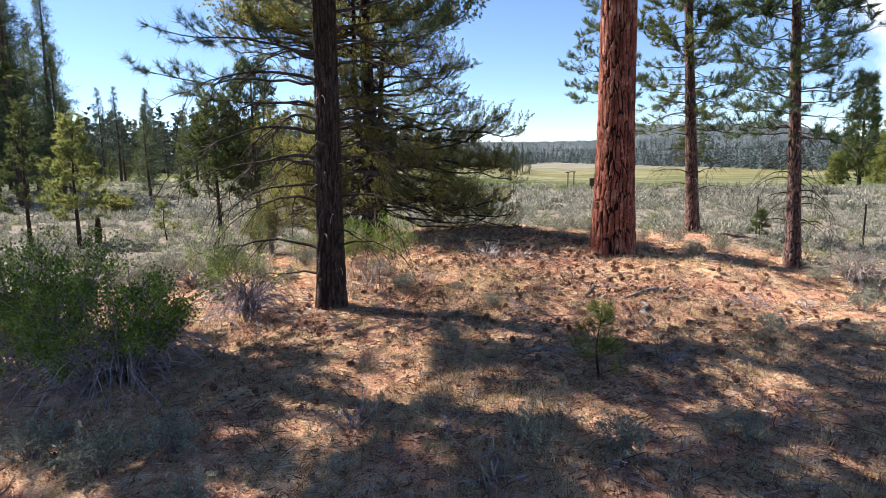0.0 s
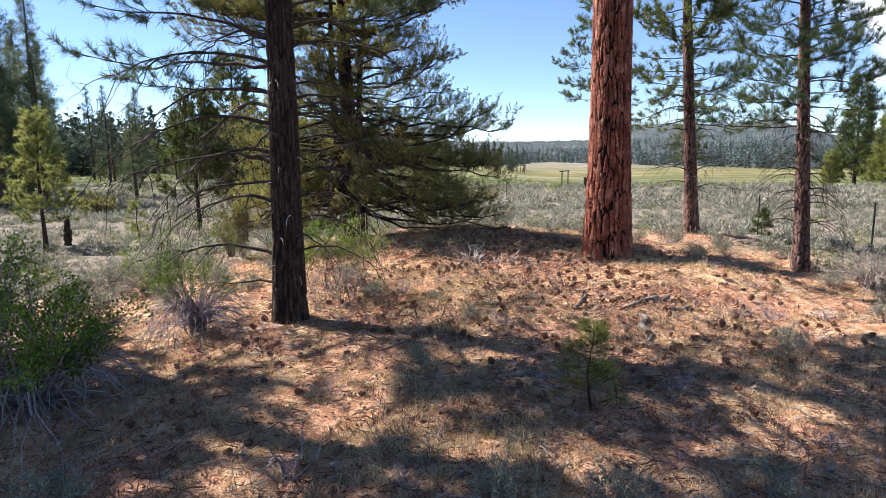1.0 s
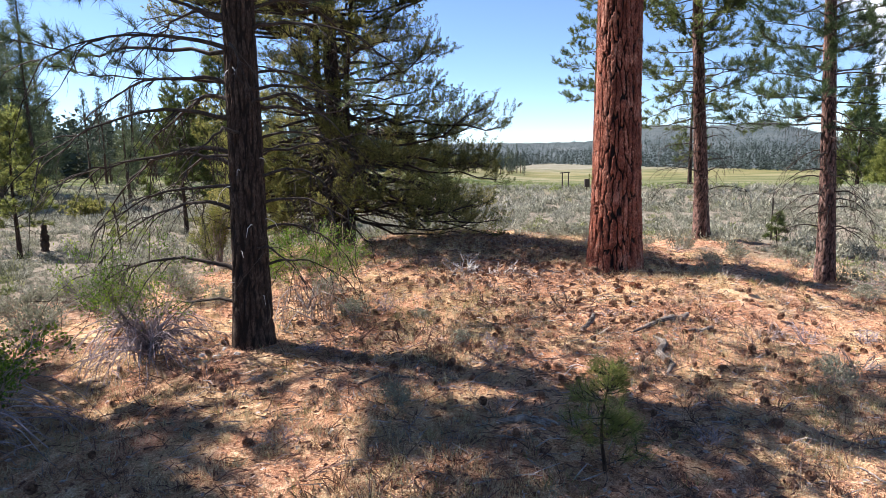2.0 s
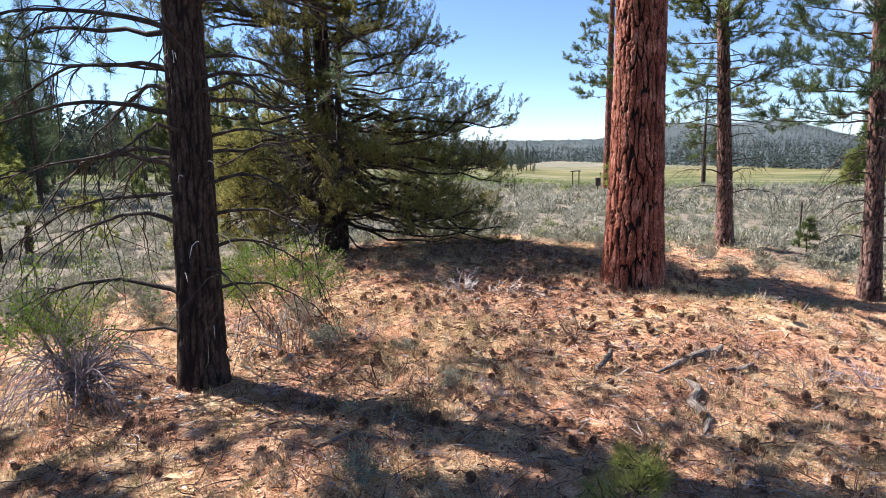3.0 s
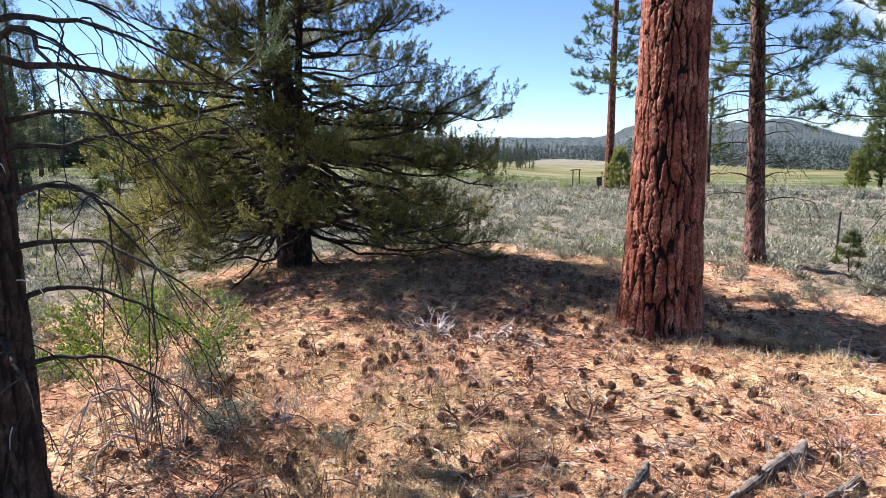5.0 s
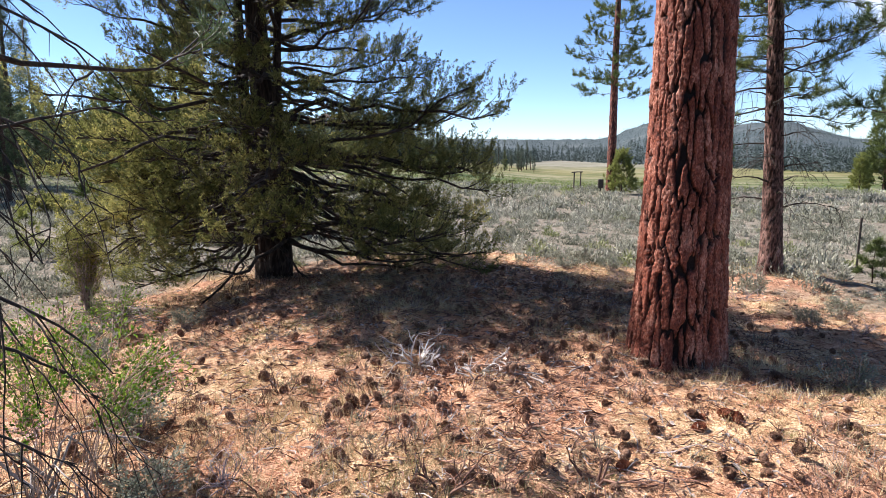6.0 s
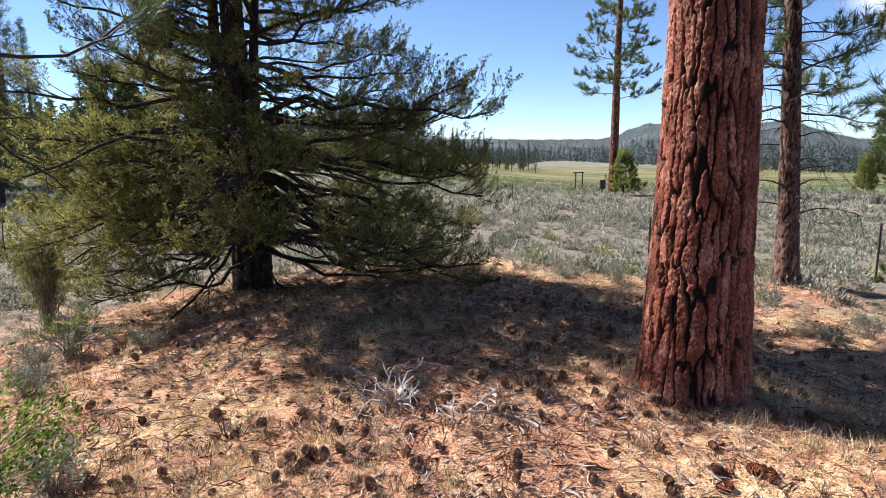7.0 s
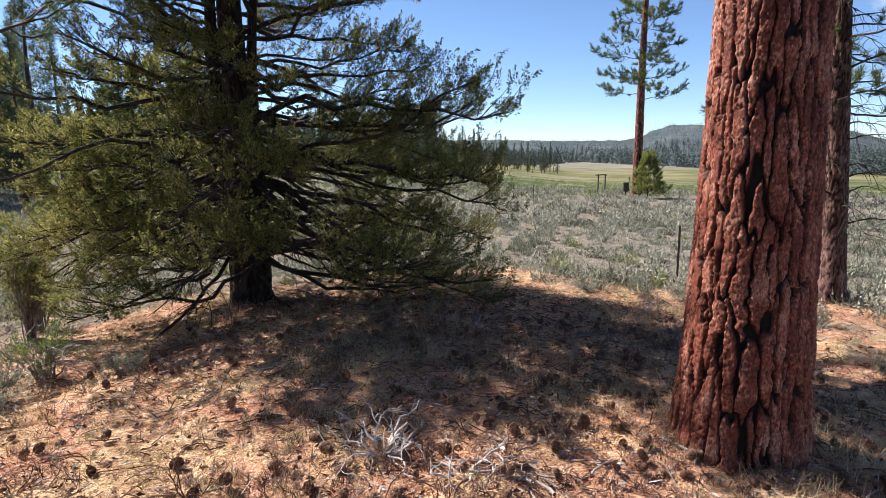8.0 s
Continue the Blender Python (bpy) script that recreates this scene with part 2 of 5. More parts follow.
# ---- building blocks ----
def height(x, y):
    """Height of the ground: a low mound under the old pine and the juniper, a gentle fall to the valley floor ahead."""
    x, y = np.asarray(x, float), np.asarray(y, float)
    r2 = (x - 1) ** 2 + (y - 8) ** 2
    z = -2 + 1.582 / (1 + r2 / 21.6 ** 2)
    z = z + .48 * np.exp(-((x - .55) / 3.2) ** 2 - ((y - 12.2) / 6.0) ** 2)
    z = z + .20 * np.exp(-((x - 6.2) / 1.8) ** 2 - ((y - 15.3) / 1.8) ** 2)
    z = z + .07 * np.exp(-((x - 2.77) ** 2 + (y - 10.0) ** 2) / .9)
    z = z + .25 * np.exp(-((x - 4.1) / 1.2) ** 2 - ((y - 9.0) / .9) ** 2)
    far = np.clip((np.hypot(x, y) - 60) / 390, 0, 1)
    ahead = np.clip((np.degrees(np.arctan2(x, y)) + 12) / 24, 0, 1) * (y > 0)
    return z - 11.5 * far * (2 - far) * ahead * ahead * (3 - 2 * ahead)


def rough_height(x, y):
    """The same with small humps."""
    x, y = np.asarray(x, float), np.asarray(y, float)
    k = np.zeros_like(x)
    for a, b, c, s in ((2.1, 1.3, .4, .030), (-1.7, 2.9, 1.9, .025), (5.3, 3.1, 2.2, .014), (-4.4, 6.7, .7, .012), (11.3, 8.9, 1.1, .006), (-13.7, 9.1, 2.9, .006)):
        k += s * np.sin(a * x + b * y + c + 1.3 * np.sin(b * .6 * x - a * .7 * y + c))
    return height(x, y) + k


def on_ground(x, y, sink=0.0):
    return Vector((x, y, float(rough_height(x, y)) - sink))


def mesh_of(name, verts, faces, mats, smooth=False, slot=None, groove=None):
    """A mesh from arrays; all faces have the same number of corners."""
    me = bpy.data.meshes.new(name)
    verts, faces = np.asarray(verts, np.float32).reshape(-1, 3), np.asarray(faces, np.int32)
    m, k = faces.shape
    me.vertices.add(len(verts))
    me.vertices.foreach_set("co", verts.ravel())
    me.loops.add(m * k)
    me.loops.foreach_set("vertex_index", faces.ravel())
    me.polygons.add(m)
    me.polygons.foreach_set("loop_start", np.arange(m, dtype=np.int32) * k)
    me.polygons.foreach_set("loop_total", np.full(m, k, np.int32))
    for mat in mats if isinstance(mats, (list, tuple)) else [mats]:
        me.materials.append(mat)
    if slot is not None:
        me.polygons.foreach_set("material_index", np.asarray(slot, np.int32))
    me.polygons.foreach_set("use_smooth", np.full(m, bool(smooth)))
    me.update(calc_edges=True)
    if groove is not None:
        me.attributes.new("groove", "FLOAT", "POINT").data.foreach_set("value", np.asarray(groove, np.float32))
    return me


def part(name, me, parent, label=""):
    ob = new(name, me)
    ob.parent = parent
    return tagged(ob, label)


def thing(name, at, label, category, group="", turn=0.0, scale=1.0, data=None, kind=""):
    ob = new(name, data)
    ob.matrix_basis = pose(*at, 0, 0, turn) @ Matrix.Diagonal((scale, scale, scale, 1))
    return tagged(ob, label, category, group, kind)


class Tubes:
    """Gathers tapered tubes (stems, twigs, limbs) into one mesh of quads."""

    def __init__(self):
        self.v, self.f, self.n = [], [], 0

    def add(self, pts, radii, sides=6, bumpy=0.0):
        p = np.asarray(pts, float)
        m = len(p)
        t = np.gradient(p, axis=0)
        t /= np.linalg.norm(t, axis=1)[:, None] + 1e-9
        ref = np.array([0.0, 0.0, 1.0]) if abs(t[0, 2]) < .8 else np.array([1.0, 0.0, 0.0])
        a = np.cross(t, ref)
        a /= np.linalg.norm(a, axis=1)[:, None] + 1e-9
        b = np.cross(t, a)
        ang = np.linspace(0, 2 * np.pi, sides, endpoint=False)
        r = np.asarray(radii, float)[:, None] * np.ones(sides)
        if bumpy:
            r = r * (1 + bumpy * np.random.uniform(-1, 1, r.shape))
        ring = p[:, None] + r[..., None] * (np.cos(ang)[None, :, None] * a[:, None] + np.sin(ang)[None, :, None] * b[:, None])
        i = np.arange(m - 1)[:, None] * sides
        j = np.arange(sides)
        k = (j + 1) % sides
        self.f.append(np.stack([i + j, i + k, i + sides + k, i + sides + j], -1).reshape(-1, 4) + self.n)
        self.v.append(ring.reshape(-1, 3))
        self.n += m * sides

    def mesh(self, name, mat, smooth=True):
        return mesh_of(name, np.concatenate(self.v), np.concatenate(self.f), mat, smooth)


def unit(v):
    return v / (np.linalg.norm(v, axis=-1, keepdims=True) + 1e-9)


def blades(base, way, length, width):
    """Thin triangles from base along way."""
    base, way = np.asarray(base, float), unit(np.asarray(way, float))
    k = len(base)
    side = unit(np.cross(way, np.random.normal(size=(k, 3)))) * np.broadcast_to(np.asarray(width, float), (k,))[:, None] * .5
    tip = base + way * np.broadcast_to(np.asarray(length, float), (k,))[:, None]
    return np.stack([base - side, base + side, tip], 1).reshape(-1, 3), np.arange(3 * k).reshape(-1, 3)


def leaves(base, way, length, width):
    """Diamond leaves from base along way, a little folded."""
    base, way = np.asarray(base, float), unit(np.asarray(way, float))
    k = len(base)
    side = unit(np.cross(way, np.random.normal(size=(k, 3))))
    ln = np.broadcast_to(np.asarray(length, float), (k,))[:, None]
    wd = np.broadcast_to(np.asarray(width, float), (k,))[:, None] * .5
    mid = base + way * ln * .55 + np.cross(side, way) * wd * .5
    return np.stack([base, mid + side * wd, base + way * ln, mid - side * wd], 1).reshape(-1, 3), np.arange(4 * k).reshape(-1, 4)


def around(way, spread):
    """Ways scattered about the given ones; spread 1 is about 45 degrees."""
    return unit(unit(way) + np.random.normal(size=way.shape) * spread * .6)


def tufts(at, way, per, length, width, spread=1.1):
    """Brushes of needles: per needles at each place."""
    at, way = np.repeat(np.asarray(at, float), per, 0), np.repeat(np.asarray(way, float), per, 0)
    k = len(at)
    return blades(at + np.random.normal(size=(k, 3)) * .012, around(way, spread), length * np.random.uniform(.6, 1.1, k), width)


def limb_path(start, az, length, rise, droop, upturn=0.0, steps=9, wander=.05):
    """A bough from start: leaves the trunk at the slope rise, sags by droop, its end turns up again."""
    s = np.linspace(0, 1, steps)
    out = length * s
    z = length * (rise * s - droop * s ** 2 + upturn * s ** 3.5)
    side = np.cumsum(np.random.normal(size=steps)) * wander * length / steps * 2
    up = np.cumsum(np.random.normal(size=steps)) * wander * length / steps
    side[0] = up[0] = 0
    return np.array(start) + np.stack([out * math.cos(az) - side * math.sin(az), out * math.sin(az) + side * math.cos(az), z + up], -1)


def along(path, s):
    """Point and direction at the share s of a path."""
    k = min(int(s * (len(path) - 1)), len(path) - 2)
    f = s * (len(path) - 1) - k
    return path[k] * (1 - f) + path[k + 1] * f, path[k + 1] - path[k]


def bark_trunk(path, radii, sides, rows, plate_w, plate_h, depth, mat, name="trunk", flare=0.0, seed=1, furrow=.11, edge=.13, wave=.20):
    """A trunk whose bark stands in long plates parted by furrows, all real relief."""
    path, radii = np.asarray(path, float), np.asarray(radii, float)
    s = np.linspace(0, len(path) - 1, rows)
    c = np.stack([np.interp(s, np.arange(len(path)), path[:, i]) for i in range(3)], -1)
    r = np.interp(s, np.arange(len(path)), radii)
    ang = np.linspace(0, 2 * np.pi, sides, endpoint=False)
    around_m = 2 * np.pi * radii[0]
    cells_u = max(6, int(round(around_m / plate_w)))
    u = np.broadcast_to(ang / (2 * np.pi) * cells_u, (rows, sides))
    hgt = (c[:, 2] - c[0, 2])[:, None]
    v = np.broadcast_to(hgt / plate_h, (rows, sides))
    def soft_noise(a, b, period, salt):
        g = np.random.RandomState(seed * 31 + salt).uniform(-1, 1, (int(period), 211))
        ia, ib = np.floor(a).astype(int), np.floor(b).astype(int)
        fa, fb = a - ia, b - ib
        fa, fb = fa * fa * (3 - 2 * fa), fb * fb * (3 - 2 * fb)
        at_ = lambda p, q: g[p % int(period), q % 211]
        return (at_(ia, ib) * (1 - fa) + at_(ia + 1, ib) * fa) * (1 - fb) + (at_(ia, ib + 1) * (1 - fa) + at_(ia + 1, ib + 1) * fa) * fb

    def cells(a, b, period, salt):
        table = np.random.RandomState(seed * 17 + salt).uniform(.08, .92, (997, 2))
        ia, ib = np.floor(a).astype(int), np.floor(b).astype(int)
        f1, f2, tone = np.full(a.shape, 9.0), np.full(a.shape, 9.0), np.zeros(a.shape)
        for da in (-1, 0, 1):
            for db in (-1, 0, 1):
                ca, cb = ia + da, ib + db
                key = ((ca % period) * 131 + cb * 37) % 997
                d = np.hypot(ca + table[key, 0] - a, cb + table[key, 1] - b)
                nearer = d < f1
                f2 = np.where(nearer, f1, np.minimum(f2, d))
                tone = np.where(nearer, table[(key * 7) % 997, 0], tone)
                f1 = np.where(nearer, d, f1)
        return f2 - f1, tone

    wu = u + wave * soft_noise(u, v * 3.0, cells_u, 1) + .16 * soft_noise(u * 3, v * 11.0, cells_u * 3, 2)
    wv = v + .35 * soft_noise(u * 2, v * 2, cells_u * 2, 3)
    gap, tone = cells(wu, wv, cells_u, 4)
    crack = np.clip((gap - furrow) / edge, 0, 1)
    crack = crack * crack * (3 - 2 * crack)
    aspect = plate_h / plate_w
    fu, fv = u * 1 + .4 * soft_noise(u * 4, v * aspect * 3, cells_u * 4, 5), v * aspect * 1.1 + .5 * soft_noise(u * 4, v * aspect * 2.5, cells_u * 4, 6)
    gap2, tone2 = cells(fu, fv, cells_u, 7)
    flake = np.clip(gap2 / .10, 0, 1)
    grain = soft_noise(u * 9, v * aspect * 9, cells_u * 9, 8)
    relief = depth * (crack - .75) + depth * (.22 * (tone - .5) + .22 * (flake - 1) + .24 * (tone2 - .5) + .16 * grain) * crack
    rr = r[:, None] * (1 + flare * np.exp(-hgt / .35) * (1 + .35 * np.sin(ang * 5 + 1))) * (1 + .025 * np.sin(ang * 2 + .8) + .02 * np.sin(ang * 3 + 2)) + relief
    verts = np.stack([c[:, 0, None] + rr * np.cos(ang), c[:, 1, None] + rr * np.sin(ang), np.broadcast_to(c[:, 2, None], rr.shape)], -1)
    i, j = np.arange(rows - 1)[:, None] * sides, np.arange(sides)
    k = (j + 1) % sides
    faces = np.stack([i + j, i + k, i + sides + k, i + sides + j], -1).reshape(-1, 4)
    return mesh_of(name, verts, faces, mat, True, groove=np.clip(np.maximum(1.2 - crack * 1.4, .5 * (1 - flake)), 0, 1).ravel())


def trunk_line(tall, lean=(0, 0), bend=.02, steps=14):
    s = np.linspace(0, 1, steps)
    x = tall * (lean[0] * s) + bend * np.sin(s * 7 + 1)
    y = tall * (lean[1] * s) + bend * np.sin(s * 5 + 2)
    return np.stack([x - x[0], y - y[0], -.12 + (tall + .12) * s], -1)


# ---- ground, hills ----
def spread_axis(lo, hi, step, far_lo, far_hi, grow=1.09):
    mid = list(np.arange(lo, hi, step))
    up, d = [], step
    while (mid + up)[-1] < far_hi:
        d *= grow
        up.append((mid + up)[-1] + d)
    down, d, p = [], step, mid[0]
    while p > far_lo:
        d *= grow
        p -= d
        down.append(p)
    return np.array(down[::-1] + mid + up)


def sheet(name, xs, ys, zf, mat):
    gx, gy = np.meshgrid(xs, ys)
    v = np.stack([gx, gy, zf(gx, gy)], -1)
    nx, ny = len(xs), len(ys)
    i = (np.arange(ny - 1)[:, None] * nx + np.arange(nx - 1)).ravel()
    return mesh_of(name, v, np.stack([i, i + 1, i + nx + 1, i + nx], -1), mat, True)


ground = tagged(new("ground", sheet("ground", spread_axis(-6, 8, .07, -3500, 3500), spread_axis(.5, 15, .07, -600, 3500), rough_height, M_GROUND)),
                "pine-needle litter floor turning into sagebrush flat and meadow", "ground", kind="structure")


def ridge(x, y):
    """The wooded hills across the valley: a low even ridge, then a higher flat-topped one that falls off again."""
    az = np.degrees(np.arctan2(x, y))
    d = np.hypot(x, y)
    up = np.interp(az, [0, 6, 11.5, 13, 14, 15.6, 19, 22.5, 25, 26.6, 28.3, 31.3, 36, 60], [1.15, 1.0, 1.0, 1.2, 1.75, 2.3, 2.25, 2.05, 2.2, 2.35, 1.7, .75, .55, .5])
    up = up + .03 * np.sin(az * 3.7) + .03 * np.sin(az * 9.1 + 1)
    start = woods_edge(az)
    rise = np.clip((d - start - 40) / (1420 - start), 0, 1)
    return -13.6 + (np.tan(np.radians(up)) * 1450 + 15) * rise ** 1.15


def woods_edge(az):
    """How far off the woods begin, by bearing."""
    return np.interp(az, [-14, -2, 4, 8.5, 14, 21, 29, 45], [320, 380, 560, 850, 660, 540, 450, 430])


def far_sheet(name, az0, az1, d0, d1, zf, mat, na=160, nd=50):
    az, d = np.meshgrid(np.radians(np.linspace(az0, az1, na)), np.linspace(d0, d1, nd))
    x, y = d * np.sin(az), d * np.cos(az)
    i = (np.arange(nd - 1)[:, None] * na + np.arange(na - 1)).ravel()
    return mesh_of(name, np.stack([x, y, zf(x, y)], -1), np.stack([i, i + 1, i + na + 1, i + na], -1), mat, True)


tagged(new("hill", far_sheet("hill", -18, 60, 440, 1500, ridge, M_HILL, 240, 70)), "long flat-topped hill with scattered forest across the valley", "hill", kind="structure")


# ---- trees ----
def needle_mesh(name, at, way, mat, per=22, length=.15, width=.006, spread=1.1):
    at, way = np.array(at), np.array(way)
    high = at[:, 2] > 4.3
    v, f = tufts(at[~high], way[~high], per, length, width, spread)
    if high.any():
        v2, f2 = tufts(at[high], way[high], max(8, per // 2), length * 1.15, max(width, min(width * 4, .024)), spread)
        v, f = np.concatenate([v, v2]), np.concatenate([f, f2 + len(v)])
    return mesh_of(name, v, f, mat)


def bough(tubes, path, r0, twigs, twig_len, at, way, live_from=.35, per_twig=3, hang=0.0, sides=6):
    """A bough with side twigs; places for needle brushes are added to at and way."""
    tubes.add(path, r0 * (1 - .85 * np.linspace(0, 1, len(path)) ** .8), sides)
    for _ in range(twigs):
        s = random.uniform(live_from, 1.0)
        p, d = along(path, s * .995)
        d = unit(d)
        q = unit(np.cross(d, np.array([0, 0, 1.0]))) * random.choice((-1, 1))
        w = unit(d * random.uniform(.4, 1.0) + q * random.uniform(.4, 1.0) + np.array([0, 0, random.uniform(-.6, .8) - hang]))
        ln = twig_len * random.uniform(.45, 1.1) * (1.15 - .5 * s)
        bend = np.array([0, 0, .25 - hang * 1.5])
        t = np.array([p + w * ln * k + bend * ln * k * k for k in np.linspace(0, 1, 5)])
        t[1:] += np.random.normal(size=(4, 3)) * ln * .03
        tubes.add(t, np.linspace(max(r0 * .22, .004), .0025, 5), 4)
        for k in range(per_twig):
            pp, dd = along(t, 1 - .75 * k / max(per_twig, 1) * random.uniform(.7, 1))
            at.append(pp), way.append(unit(dd) + np.array([0, 0, .25]))
    at.append(path[-1]), way.append(unit(path[-1] - path[-2]))


def dead_bough(tubes, path, r0, twigs, twig_len, fall=.8):
    """A bare bough with hanging crooked twigs."""
    tubes.add(path, r0 * (1 - .88 * np.linspace(0, 1, len(path)) ** .8), 6)
    for _ in range(twigs):
        p, d = along(path, random.uniform(.2, .99))
        d = unit(d)
        q = unit(np.cross(d, np.array([0, 0, 1.0]))) * random.choice((-1, 1))
        w = unit(d * random.uniform(.3, .9) + q * random.uniform(.2, .9) + np.array([0, 0, random.uniform(-.5, .3)]))
        ln = twig_len * random.uniform(.3, 1.2)
        sag = fall * random.uniform(.3, 1.4)
        t = np.array([p + w * ln * k - np.array([0, 0, sag]) * ln * k * k for k in np.linspace(0, 1, 8)])
        t[1:] += np.cumsum(np.random.normal(size=(7, 3)), 0) * ln * .022
        tubes.add(t, np.linspace(max(r0 * .26, .0045), .0016, 8), 4)
        for _ in range(2):
            p2, d2 = along(t, random.uniform(.25, .95))
            w2 = unit(unit(d2) + np.random.normal(size=3) * .7 - np.array([0, 0, .2]))
            l2 = ln * random.uniform(.2, .6)
            c2 = np.random.normal(size=3) * .2 * l2
            tubes.add([p2, p2 + w2 * l2 * .4 + c2 * .6, p2 + w2 * l2 * .75 + c2, p2 + w2 * l2 + np.array([0, 0, -.3 * l2])], [.0032, .0026, .002, .0012], 3)


def radius_on(path, radii, z):
    return float(np.interp(z, path[:, 2], radii))


def pine(name, at, label, seed, tall, r0, lean, bark, sides, rows, plates, live, dead, needle, group="", flare=.25, taper=.8, trunk_label=""):
    """A pine. live and dead: lists of boughs as (height, azimuth in degrees, length, rise, droop, upturn).
    needle: (material, brushes per twig, twigs, twig length, needles, needle length, needle width)."""
    random.seed(seed), np.random.seed(seed)
    tree = thing(name, at, label, "tree", group)
    path = trunk_line(tall, lean)
    s = np.linspace(0, 1, len(path))
    radii = r0 * (1 - taper * s ** .9)
    part("trunk", bark_trunk(path, radii, sides, rows, *plates, bark, flare=flare, seed=seed), tree, trunk_label)
    spots, ways = [], []
    mat, per_twig, twigs, twig_len, count, n_len, n_wid = needle
    for kind, boughs in (("live", live), ("dead", dead)):
        for hgt, az, length, rise, droop, up in boughs:
            c = np.array([np.interp(hgt, path[:, 2], path[:, i]) for i in range(3)])
            r = radius_on(path, radii, hgt)
            a = radians(az)
            start = c + np.array([math.cos(a), math.sin(a), 0]) * r * .6
            if kind == "dead":
                rise, droop = rise + .14, droop + .12
            p = limb_path(start, a, length, rise, droop, up, 12, .12)
            tb = Tubes()
            if kind == "live":
                bough(tb, p, min(r * .3, .008 + length * .007), int(twigs * (.5 + length * .5)) if hgt > 2.36 or dead == [] else 6, twig_len, spots, ways, .22 if hgt > 2.36 or dead == [] else .8, per_twig)
                part("branch", tb.mesh("branch", M_LIMB), tree)
            else:
                dead_bough(tb, p, min(r * .34, .008 + length * .011), int(3 + length * (7 if length > 1.25 else 4)), min(.58, .2 + .28 * length))
                part("dead_branch", tb.mesh("dead_branch", M_LIMB), tree)
    if spots:
        part("crown", needle_mesh("crown", spots, ways, mat, count, n_len, n_wid), tree)
    return tree


def ring_of_boughs(lo, hi, count, longest, seed, rise=(.05, .35), droop=(.1, .35), up=(.1, .35), shape=1.0, short=.35):
    """Boughs all round a trunk between two heights, longest low down."""
    rs = random.Random(seed)
    rows = []
    for i in range(count):
        k = i / max(count - 1, 1)
        length = longest * (short + (1 - short) * (1 - k) ** shape) * rs.uniform(.65, 1.05)
        rows.append((lo + (hi - lo) * k + rs.uniform(-.1, .1), i * 137.5 + rs.uniform(-25, 25), length, rs.uniform(*rise), rs.uniform(*droop), rs.uniform(*up)))
    return rows


# the old red-barked pine
random.seed(3), np.random.seed(3)
old_pine = thing("old_pine", on_ground(2.77, 10.12), "massive old pine with red-brown plated bark and deep dark furrows", "tree")
op = trunk_line(17, (.004, .004), .015, 36)
op_r = np.interp(op[:, 2], [-.2, 0, .5, 1.2, 2.2, 4, 17], [.375, .356, .338, .312, .285, .268, .15])
low = op[:, 2] < 4.9
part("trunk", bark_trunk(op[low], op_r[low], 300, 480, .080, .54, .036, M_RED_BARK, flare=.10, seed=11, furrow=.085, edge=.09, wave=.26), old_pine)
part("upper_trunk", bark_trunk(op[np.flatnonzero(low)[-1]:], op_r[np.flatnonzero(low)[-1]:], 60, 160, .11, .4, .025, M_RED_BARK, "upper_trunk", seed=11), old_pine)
op_at, op_way = [], []
for hgt, az, length, rise, droop, up in ring_of_boughs(10.5, 16.8, 24, 3.2, 5, (.1, .4)):
    a = radians(az)
    tb = Tubes()
    bough(tb, limb_path((.1 * math.cos(a), .1 * math.sin(a), hgt), a, length, rise, droop, up), .05, 9, .6, op_at, op_way, .3, 3)
    part("branch", tb.mesh("branch", M_LIMB), old_pine)
part("crown", needle_mesh("crown", op_at, op_way, M_NEEDLE, 16, .2, .012), old_pine)

# the dark pine with hanging dead boughs
dead_a = [(1.85, 14, 1.05, .15, .1, .1), (1.1, 25, .9, .3, .7, 0), (2.4, 5, 1.05, .3, .6, 0), (1.7, 165, 1.6, .3, .65, 0), (2.3, 150, 1.7, .3, .6, 0), (1.3, 185, 1.4, .25, .65, 0), (.42, 168, 1.0, .1, .15, .05), (.72, 182, 1.55, .30, .45, .10), (.78, 15, .8, .35, .55, 0), (.95, 320, .8, .2, .5, 0), (1.35, 10, 1.0, .25, .6, 0),
          (1.52, 195, 1.3, .05, .4, 0), (1.62, 350, 1.0, .25, .62, 0), (1.75, 140, 1.3, .2, .6, 0), (1.83, 178, 1.7, .05, .30, .12), (1.95, 20, .9, .25, .55, 0), (2.02, 265, 1.0, .2, .6, 0),
          (2.15, 200, 1.6, .25, .5, 0), (2.25, 330, 1.2, .25, .6, 0), (2.45, 172, 1.5, .25, .5, .05), (2.55, 30, .85, .3, .6, 0), (2.65, 290, 1.0, .3, .6, 0),
          (2.75, 210, 1.5, .3, .5, .1), (2.9, 355, 1.2, .3, .55, .05), (3.05, 150, 1.4, .3, .5, .05), (3.2, 60, 1.4, .3, .5, .05)]
live_a = [(2.3, 73, 2.2, .02, .08, .26), (2.45, 190, 1.5, .25, .40, .30), (2.75, 172, 2.3, .22, .30, .22), (3.0, 203, 1.8, .30, .42, .25), (3.1, 20, 1.4, .2, .25, .22), (3.3, 345, 1.6, .2, .25, .25)]
live_a += [(h, az, min(ln, 1.9) if h < 5.2 and (az + 50) % 360 < 150 else ln, r, d, u) for h, az, ln, r, d, u in ring_of_boughs(3.5, 11.6, 92, 3.1, 21, (.1, .45), (.1, .35), (.1, .35), .7, .3)]
live_a += ring_of_boughs(5.0, 10.8, 48, 3.1, 22, (.1, .45), (.1, .35), (.1, .35), .7, .35)
